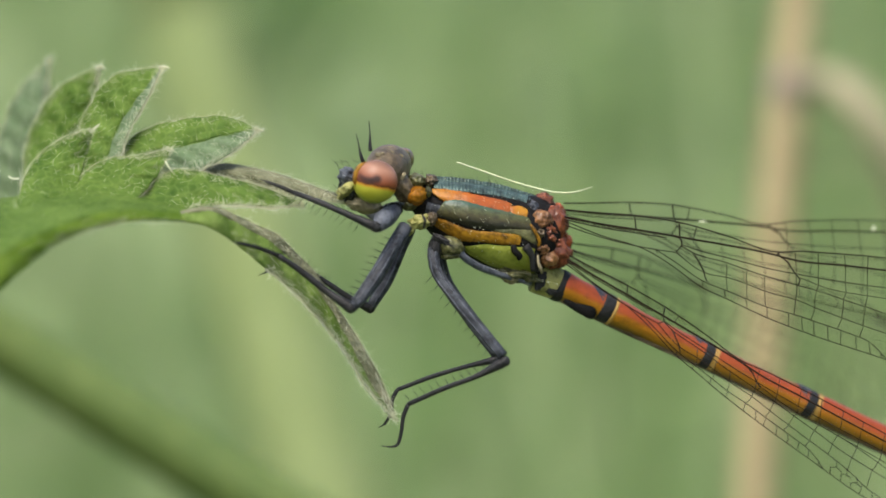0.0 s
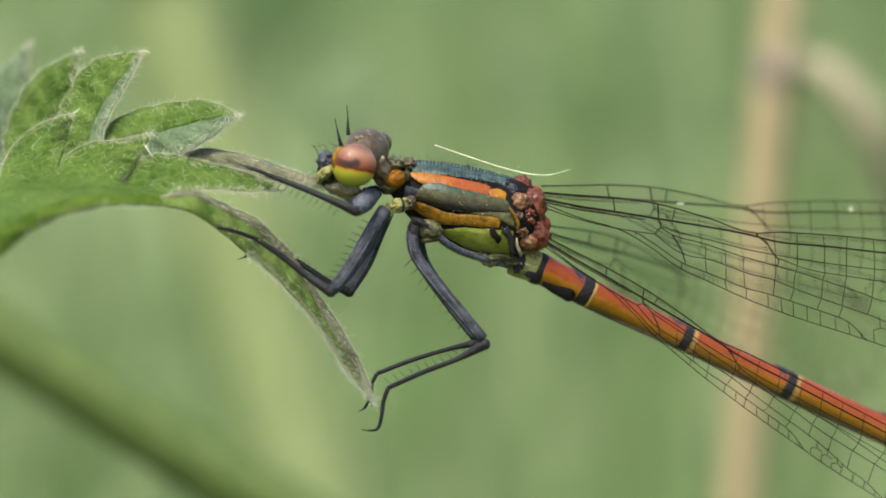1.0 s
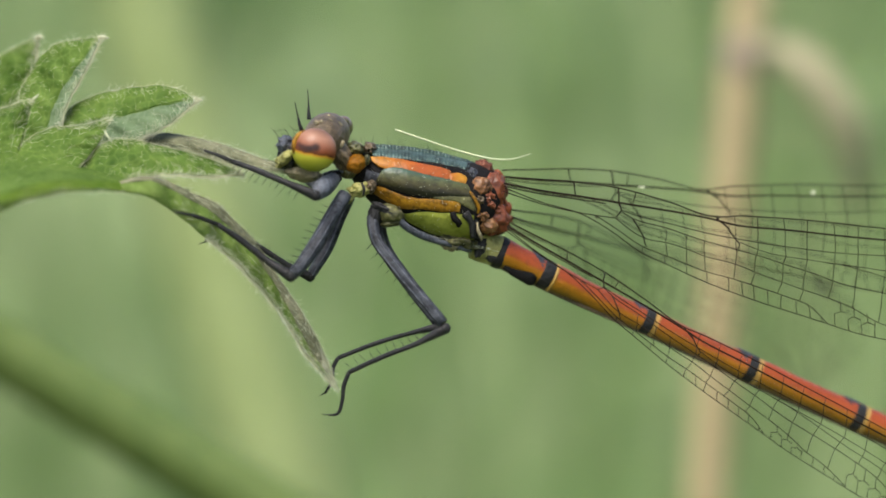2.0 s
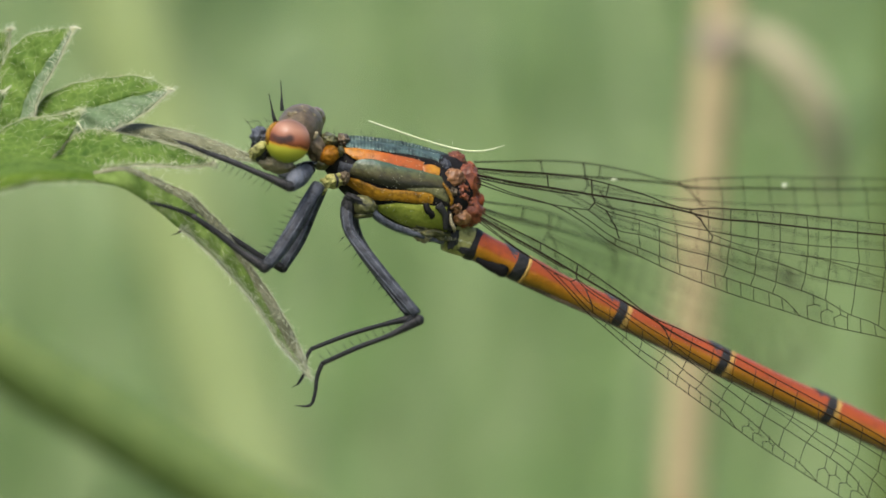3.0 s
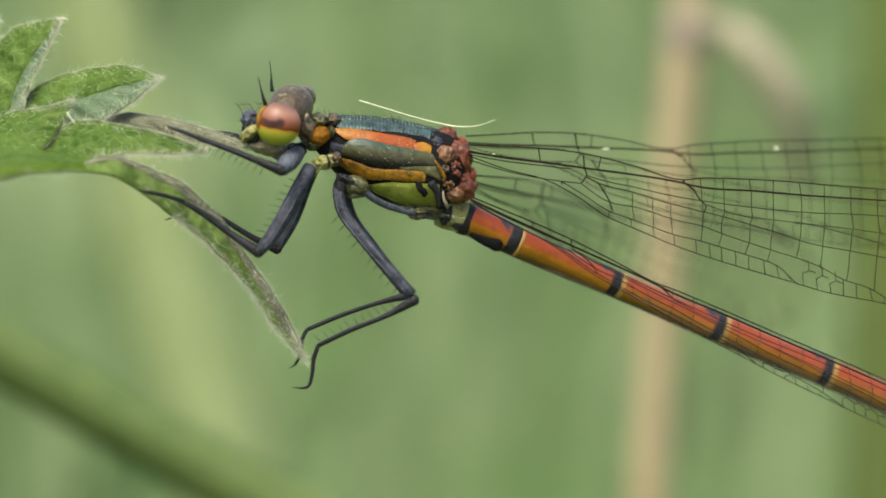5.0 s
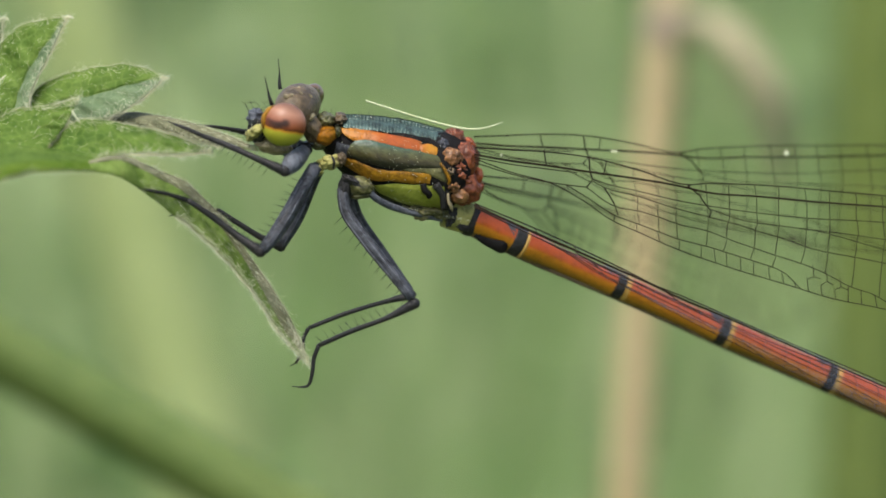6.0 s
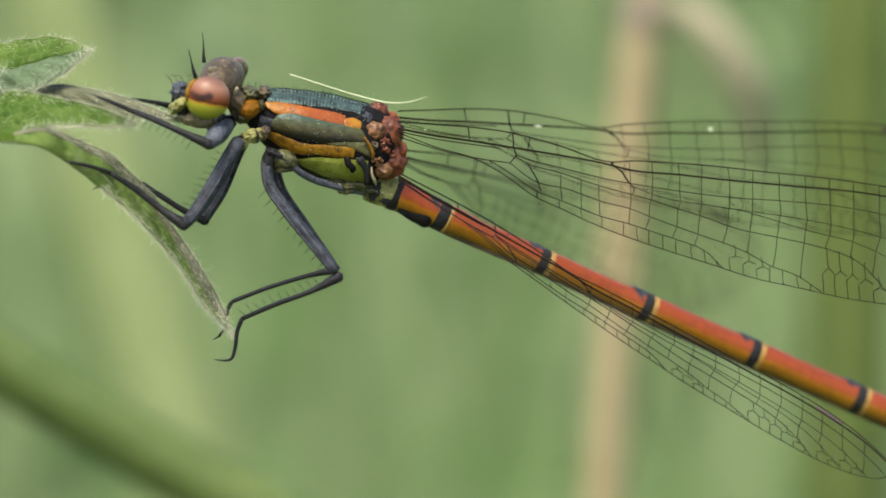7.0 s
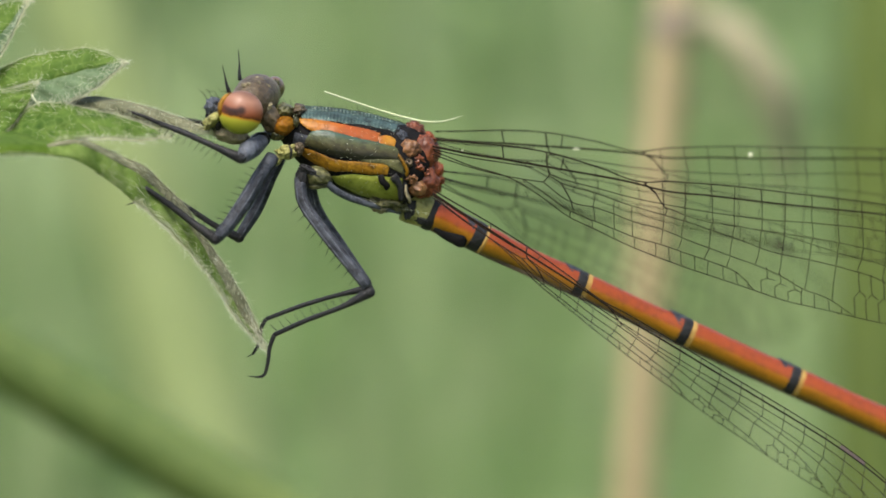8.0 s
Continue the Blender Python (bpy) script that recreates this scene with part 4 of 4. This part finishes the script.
def legs():
    part("hip", blob(744, 393, -1.15, 20, 13, 0.4, -12, 0.4, seed=21), CREAM, fly, "yellow leg joint")
    part("hip_seam", tube([(748, 381, -1.5, 1.5), (752, 391, -1.60, 2.4), (750, 404, -1.5, 1.6)], 8, 6), BLACK, fly)
    part("hip", blob(764, 388, -1.2, 9, 12, 0.35, 10, 0.4, seed=25), BROWN, fly)
    part("hip", blob(724, 408, -1.1, 11, 9, 0.35, -30, 0.25, seed=22), CREAM, fly)
    part("hip", blob(770, 440, -1.1, 13, 26, 0.4, 8, 0.2, seed=23), BLACK, fly)
    part("hip", blob(698, 372, -0.8, 14, 14, 0.5, 0, 0.2, seed=24), BLACK, fly)
    # front pair
    leg([(704, 366, -0.4, 10), (694, 378, -1.4, 14), (680, 388, -2.3, 18), (668, 401, -2.9, 12)], [(666, 402, -2.9, 10), (620, 382, -2.7, 8), (560, 356, -2.3, 7), (520, 341, -2.1, 5.5)], [(520, 341, -2.1, 5), (495, 330, -2.0, 4.5), (470, 321, -1.8, 3)], (0, 1), 1, BLUE_GREY)
    leg([(690, 372, 0.6, 13), (672, 382, 1.4, 14), (655, 376, 1.9, 10)], [(652, 374, 1.9, 8), (620, 358, 1.5, 8), (590, 346, 1.0, 7), (562, 338, 0.4, 5)], [(562, 338, 0.4, 5), (540, 333, 0.0, 4), (522, 330, -0.3, 3)], (0, 0), 2)
    # middle pair
    leg([(718, 402, -1.3, 13), (703, 425, -1.7, 13), (668, 485, -2.3, 13.5), (640, 525, -2.7, 12), (624, 543, -2.9, 10)], [(621, 545, -2.9, 10), (580, 517, -2.6, 8.5), (530, 478, -2.7, 7.5), (492, 452, -2.9, 6)], [(492, 452, -2.9, 5.5), (455, 438, -3.5, 5), (421, 430, -3.9, 3.5)], (-1, -1), 3)
    leg([(724, 405, 0.9, 12), (711, 435, 0.6, 11), (682, 500, 0.2, 11.5), (656, 543, -0.2, 9)], [(655, 546, -0.2, 9), (620, 528, -0.5, 7.5), (585, 505, -0.7, 6.5), (545, 478, -0.8, 5.5)], [(545, 478, -0.8, 5), (505, 482, -1.0, 4.5), (478, 474, -1.2, 4), (470, 483, -1.2, 3)], (0, 0), 4)
    # hind pair
    leg([(767, 440, -1.2, 11), (770, 475, -1.5, 10.5), (800, 520, -1.9, 10.8), (850, 582, -2.3, 10.5), (890, 630, -2.6, 10)], [(893, 640, -2.6, 10), (850, 663, -2.5, 7), (780, 690, -2.2, 6), (722, 716, -1.9, 5.5)], [(722, 716, -1.9, 5.5), (713, 740, -1.8, 5), (710, 765, -1.7, 4.5), (700, 790, -1.6, 3.5), (686, 791, -1.6, 2)], (-1, -1), 5)
    leg([(775, 440, 1.0, 11), (785, 490, 1.0, 12), (830, 560, 0.7, 12), (880, 628, 0.2, 10)], [(884, 636, 0.2, 8), (850, 643, 0.0, 6.5), (770, 665, -0.3, 5.5), (703, 690, -0.5, 5)], [(703, 690, -0.5, 5), (695, 705, -0.5, 4.5), (692, 730, -0.6, 4), (680, 752, -0.6, 3)], (0, 0), 6)


# ring places along the abdomen: u, v of the axis, radius
RINGS = [(992, 505, 27), (1080, 550, 26), (1258, 634, 23), (1440, 720, 25), (1629, 807, 25.5), (1815, 893, 26), (1985, 970, 27), (2090, 1018, 31), (2172, 1055, 33), (2220, 1077, 28)]


def abdomen():
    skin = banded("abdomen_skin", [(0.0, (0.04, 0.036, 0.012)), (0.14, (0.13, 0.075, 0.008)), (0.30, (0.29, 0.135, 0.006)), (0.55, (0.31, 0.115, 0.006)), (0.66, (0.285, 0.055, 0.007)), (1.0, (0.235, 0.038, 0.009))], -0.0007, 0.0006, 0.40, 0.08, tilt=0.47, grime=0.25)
    part("first_segment", tube([(948, 488, 0, 30), (962, 494, 0, 30), (985, 503, 0, 28), (996, 508, 0, 28)], 12, 16, 0.9), CREAM, fly, "short cream and black first segment")
    part("black_band", tube([(985, 503, 0, 29), (991, 506, 0, 29.5), (998, 509, 0, 28.5)], 8, 20, 0.92), BLACK, fly, "narrow black band")
    for side in (1, -1):
        part("first_segment_mark", blob(957, 497, side * -0.58, 9, 20, 0.14, 20, 0.3, seed=31), BLACK, fly)
        part("first_segment_mark", blob(975, 515, side * -0.42, 14, 8, 0.14, 30, 0.3, seed=32), BLACK, fly)
    for i, ((u0, v0, r0), (u1, v1, r1)) in enumerate(zip(RINGS, RINGS[1:])):
        along = Vector((u1 - u0, v1 - v0)).normalized()
        g = lambda s, r: (u0 + (u1 - u0) * s, v0 + (v1 - v0) * s, 0.0, r)
        thin = min(r0, r1)
        waist = thin * (0.97 if i else 1.0)
        whole = math.hypot(u1 - u0, v1 - v0)
        c = (u0 + (u1 - u0) * 0.5, v0 + (v1 - v0) * 0.5, 0.0)
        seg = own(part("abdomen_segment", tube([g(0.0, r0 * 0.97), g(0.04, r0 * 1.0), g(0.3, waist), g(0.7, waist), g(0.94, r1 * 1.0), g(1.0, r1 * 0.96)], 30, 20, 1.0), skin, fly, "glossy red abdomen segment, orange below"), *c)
        k = lambda s, r, d=0.0: (u0 + (u1 - u0) * s - c[0] + 784, v0 + (v1 - v0) * s - c[1] + 441, d, r)
        w = (18 if i else 21) / whole
        part("black_band", tube([k(1 - w, r1 * 1.03), k(1 - w * 0.5, r1 * 1.06), k(1.0, r1 * 1.03)], 7, 20), BLACK, seg, "narrow black band")
        if i < 8:
            part("yellow_band", tube([k(1.0, r1 * 1.025), k(1 + w * 0.25, r1 * 1.03), k(1 + w * (0.5 if i else 0.28), r1 * 1.008)], 7, 20), YELLOW, seg, "thin yellow band")
        # dark wedge on the back, in front of the band
        rows = []
        for a in np.linspace(0, 1, 9):
            s = 1 - w * 0.9 - (1 - a) * 34 / whole
            row = []
            for b in np.linspace(-1, 1, 9):
                ang = b * 1.25 * a ** 0.7
                rr = r1 * 1.075
                off = rr * math.cos(ang)
                p = k(s, 0)
                row.append(at(p[0] + along[1] * off, p[1] - along[0] * off, math.sin(ang) * rr / GRID))
            rows.append(row)
        part("back_wedge", sheet(rows), DARK_GREY if i else DARK_GREY, seg, "dark grey wedge on the back")
    for side in (1, -1):
        part("belly_mark", tube([(998, 531, side * -0.40, 4), (1016, 542, side * -0.46, 7), (1034, 549, side * -0.48, 10), (1048, 554, side * -0.46, 12), (1053, 556, side * -0.42, 9)], 14, 10, 0.4), INK, fly)
        part("tail_clasper", tube([(2218, 1068, side * -0.2, 12), (2250, 1078, side * -0.4, 9), (2275, 1100, side * -0.3, 4)], 10, 8), BLACK, fly)
    bm = bmesh.new()
    s = [(u, v + r * 0.98, -0.1, 4) for u, v, r in RINGS]
    part("belly_seam", tube(s, 60, 8), BROWN, fly, "dark seam along the belly")


# The veins of a wing in grid units, as in a near forewing spread flat: thickness and the line from root to margin.
FRONT = [(1001, 372), (1060, 377), (1123, 382), (1202, 394), (1290, 419), (1377, 447), (1415, 445), (1448, 447), (1548, 455), (1639, 466), (1721, 475), (1805, 486), (1900, 505), (1985, 542), (2050, 600)]
REAR = [(1001, 392), (1060, 416), (1142, 442), (1190, 471), (1242, 509), (1281, 527), (1351, 560), (1439, 594), (1548, 630), (1630, 657), (1693, 671), (1805, 696), (1900, 706), (1990, 690), (2034, 652), (2050, 600)]
LONG = [
    (1.9, [(999, 384), (1063, 397), (1127, 407), (1208, 421), (1273, 432), (1377, 453), (1398, 459), (1502, 471), (1593, 482), (1721, 495), (1805, 504), (1900, 522), (1990, 558), (2044, 602)]),
    (0.95, [(1206, 433), (1231, 442), (1289, 457), (1366, 477), (1407, 485), (1502, 501), (1596, 513), (1682, 519), (1805, 534), (1900, 558), (2000, 612), (2030, 645)]),
    (0.8, [(1416, 492), (1459, 509), (1550, 526), (1643, 540), (1730, 555), (1793, 569), (1880, 596), (1970, 655), (1996, 684)]),
    (0.8, [(1570, 530), (1598, 534), (1641, 546), (1727, 573), (1805, 594), (1880, 634), (1935, 698)]),
    (0.95, [(1207, 436), (1227, 448), (1285, 465), (1345, 486), (1400, 502), (1459, 519), (1505, 535), (1548, 549), (1589, 565), (1675, 585), (1730, 598), (1805, 625), (1878, 702)]),
    (0.9, [(1196, 447), (1239, 479), (1250, 484), (1289, 492), (1324, 504), (1357, 517), (1407, 530), (1450, 548), (1493, 564), (1537, 580), (1577, 594), (1616, 611), (1657, 635), (1698, 650), (1745, 681)]),
    (0.9, [(1161, 442), (1196, 465), (1244, 498), (1281, 513), (1320, 529), (1355, 543), (1405, 557), (1452, 573), (1493, 587), (1539, 606), (1570, 637)]),
    (0.95, [(998, 398), (1073, 423), (1161, 442), (1196, 447)]),
    (1.0, [(999, 389), (1063, 403), (1127, 413), (1180, 421)]),
]
ROOT, AXIS = (1001, 378), radians(12)


def wing(label, root, angle, size, along, across, deep, seed, weight=1.0, bend=0.0, glints=()):
    """A clear wing with its net of veins. root in the drawing space, angle below the horizontal in degrees, along and across:
    how much of the length and width faces the lens; deep: depth gained along and across it; bend: curl towards the tip."""
    rng = random.Random(seed)
    ca, sa, cb, sb = math.cos(AXIS), math.sin(AXIS), math.cos(radians(angle)), math.sin(radians(angle))

    def spot(u, v, up=0.0):
        x, y = u - ROOT[0], v - ROOT[1]
        s, w = (x * ca + y * sa) * size, (y * ca - x * sa) * size
        fold = 0.05 * math.sin(w * 0.11) * min(1.0, s / 150)
        d = root[2] + (s * deep[0] + w * deep[1]) / GRID + fold + bend * (s / 500) ** 2 - up
        s, w = s * along, w * across
        return at(root[0] + s * cb - w * sb, root[1] + s * sb + w * cb, d)

    trace = lambda line: sorted({(round(float(p[0]), 2), round(float(p[1]), 2)) for p in curve(line, 60)})
    front, rear = trace(FRONT), trace(REAR)
    level = lambda line, u: float(np.interp(u, [p[0] for p in line], [p[1] for p in line]))
    # the edge lines meet at the tip
    rows = []
    for u in np.linspace(1001, 2049, 80):
        a, b = level(front, u), level(rear, u)
        rows.append([spot(u, a + (b - a) * k / 8) for k in range(9)])
    w = part("wing", sheet(rows), MEMBRANE, fly, label)
    lines = [trace(line) for _, line in LONG]
    for name, r, line in [("front_edge", 1.25, front), ("rear_edge", 0.95, rear)] + [("vein", r, line) for (r, _), line in zip(LONG, lines)]:
        bm = bmesh.new()
        sweep(bm, [spot(*p) for p in line], [weight * size * r * (1.0 - 0.35 * (p[0] - 1000) / 1050) / GRID * 0.001 for p in line], 5)
        part(name, bm, VEIN, w)
    bm = bmesh.new()

    def cross(p, q, r=0.62):
        m = ((p[0] + q[0]) / 2 + rng.uniform(-1.2, 1.2), (p[1] + q[1]) / 2)
        sweep(bm, [spot(*p), spot(*m), spot(*q)], [weight * size * r / GRID * 0.001] * 3, 4)

    # the two braces before the notch, the notch itself and the four-sided cell
    for u, v0, v1, lean, r in ((1123, 382, 407, 3, 1.0), (1202, 394, 421, 1, 1.2), (1203, 421, 434, 4, 1.2), (1233, 402, 425, -6, 0.8), (1377, 447, 454, 1, 2.0), (1380, 453, 466, 16, 1.3), (1396, 466, 483, 10, 1.1),
                               (1406, 483, 495, 10, 1.0), (1207, 434, 447, -11, 1.0), (1227, 448, 483, 20, 1.15), (1246, 483, 498, 5, 1.0), (1244, 498, 509, -1, 0.8), (1161, 442, 448, 3, 0.8), (1416, 495, 505, -4, 0.9)):
        cross((u, v0), (u + lean, v1), r)
    every = [front] + lines[:7]
    stations = [1289, 1326, 1360] + [1405 + 44.5 * k for k in range(14)]
    for k, top in enumerate(stations):
        u = top + rng.uniform(-3, 3)
        here = sorted((level(line, u), i) for i, line in enumerate(every) if line[0][0] <= u <= line[-1][0] - 4)
        for (a, i), (b, j) in zip(here, here[1:]):
            if b - a < 4 or (u < 1395 and i < 5):
                u -= 1.5
                continue
            lean = rng.uniform(-1, 3) if i < 3 or u < 1400 else rng.uniform(-9, -2) * min(1, (b - a) / 20)
            q = u + lean
            cross((u, a), (q, level(every[j], q)))
            u = q
    # a row of small cells along the rear edge, doubled where the margin is broad
    u = 1281.0
    while u < 1985:
        inner = [level(line, u) for line in every[1:] if line[0][0] <= u <= line[-1][0] - 6]
        edge = level(rear, u)
        inner = [v for v in inner if v < edge - 5]
        step = 38 if u < 1380 else 23 + rng.uniform(-2, 3)
        if inner:
            a = max(inner)
            if edge - a > 34:
                m, n = a + (edge - a) * 0.56 + rng.uniform(-3, 3), a + (edge - a) * 0.44
                cross((u, m), (u + 2, edge))
                cross((u, m), (u + step * 0.5, n))
                cross((u + step * 0.5, n), (u + step, m))
                cross((u + step * 0.5, n), (u + step * 0.5 - 2, a))
            else:
                cross((u, a), (u + rng.uniform(-2, 4), edge))
        u += step
    tagged(part("vein_net", bm, VEIN, w, "fine dark net of crossveins"), kind="stuff")
    mark = sheet([[spot(u + 0.5 * (level(front, u) - 505) * 0.2, level(front, u) + 3 + 11 * c, 0.02) for c in (0, 0.33, 0.66, 1)] for u in (1885, 1898, 1911, 1924, 1937)])
    part("wing_mark", mark, STIGMA, w, "dark wing mark near the tip")
    # white glints of the membrane, put in as small pale lumps
    for u, v, a, b in glints:
        p = spot(u, v, 0.06)
        lump = bmesh.new()
        made = bmesh.ops.create_icosphere(lump, subdivisions=2, radius=1.0)["verts"]
        for q in made:
            q.co = p + Vector((q.co.x * a, q.co.y * 1.5, q.co.z * b)) / GRID * 0.001
        part("glint", lump, HAIR, w, "white glint on the wing, set as a pale lump")
    return w


def wings():
    fore = wing("clear near forewing with dark veins", (1001, 378, -0.4), 12, 1.0, 1.0, 1.0, (-0.08, 0.03), 11, 1.10)
    hind = wing("clear near hindwing lying over the abdomen", (1006, 458, -0.3), 31, 0.95, 1.0, 0.60, (-0.05, -0.6), 12, 1.12)
    wing("clear far forewing, softer behind the near one", (997, 366, 1.8), 6.6, 0.955, 1.0, 1.0, (0.25, 0.05), 13, 1.12, 0.0, ((1255, 430, 7, 2), (1570, 472, 4, 4), (1048, 412, 2, 1.5)))
    far = wing("clear far hindwing, blurred behind", (1008, 436, 2.0), 18.5, 0.95, 0.65, 1.0, (0.95, 0.1), 14, 1.25)
    return fore, hind, far


thorax()
hinges()
head()
abdomen()
SLOPE = 0.0
legs()
near_forewing, near_hindwing, far_hindwing = wings()

SLOPE = 0.25
strand = thing("plant_fibre", "thin pale curved fibre lying across the insect's back", "fibre")
part("strand", tube([(808, 287, -0.6, 1.40), (850, 302, -0.6, 1.82), (905, 321, -0.6, 1.96), (950, 334, -0.7, 1.96), (985, 341, -0.8, 1.68), (1012, 341, -0.8, 1.26), (1049, 331, -0.8, 0.56)], 30, 6), FIBRE, strand)


SLOPE = 0.0


# ---- what moves ----
# seconds, lift and twist of the wing in degrees
LIFT = [(0, 0, 0), (4.5, 0, 0), (6, -1.4, 0), (6.5, -0.9, 0), (7, -0.7, 0), (7.5, -0.6, 0), (8, 0, 0)]
LIFT_FAR = [(0, 0, 0), (3.5, 0, 0), (4, 1.2, 0), (4.5, 1.2, 0), (6, 4.2, 0), (6.5, 3.6, 0), (7, 4.0, 0), (7.5, 2.8, 0), (8, 1.4, 0)]
LIFT_LOW = [(0, 0.6, 3), (2, 0.7, 4), (3.5, 0.9, 6), (4.0, -2.2, -11), (4.5, -2.0, -8), (5.2, -3.5, -26), (6, -4.5, -32), (6.5, 0.6, -18), (7, 0.6, -18), (7.5, 2.4, -12), (8, 3.2, -16)]




def motions():
    """Wind sways the leaf; the insect turns a little on it, and the fibre rides along."""
    body, sprig = at(900, 450, 0.8), at(450, 400, -1)
    of_body, of_sprig = [], []
    for t, right, down, roll in PERCH:
        a, b = drift(t)
        dr, dd, lean, yaw, pitch = (value(BODY, t, k) for k in range(1, 6))
        shift = Vector((right + dr - a, 0, b - down - dd)) / GRID * 0.001
        of_body.append((t, NEAR @ Matrix.Translation(body + shift) @ pose(0, 0, 0, pitch, roll + lean, yaw) @ Matrix.Translation(-body)))
        dr, dd, lean = (value(SPRIG, t, k) for k in range(1, 4))
        arm = Euler((0, radians(roll), 0)).to_matrix() @ (sprig - body) - (sprig - body)
        shift = Vector((right + dr - a, 0, b - down - dd)) / GRID * 0.001 + arm
        of_sprig.append((t, NEAR @ Matrix.Translation(sprig + shift) @ pose(0, 0, 0, 0, roll + lean, 0) @ Matrix.Translation(-sprig)))
    walk(plant, of_sprig)
    for carried in (fly, strand):
        walk(carried, of_body)
    # the wings give a little in the wind
    for w, root, tip, lifts in ((near_forewing, at(1000, 385, -1), at(2000, 590, -1), LIFT), (near_hindwing, at(1005, 452, -1), at(1760, 905, -1), LIFT_LOW), (far_hindwing, at(1008, 436, 2), at(1640, 650, 16), LIFT_FAR)):
        walk(w, [(t, Matrix.Translation(root) @ pose(0, 0, 0, 0, lift, 0) @ Matrix.Rotation(radians(twist), 4, (tip - root).normalized()) @ Matrix.Translation(-root)) for t, lift, twist in lifts])


motions()
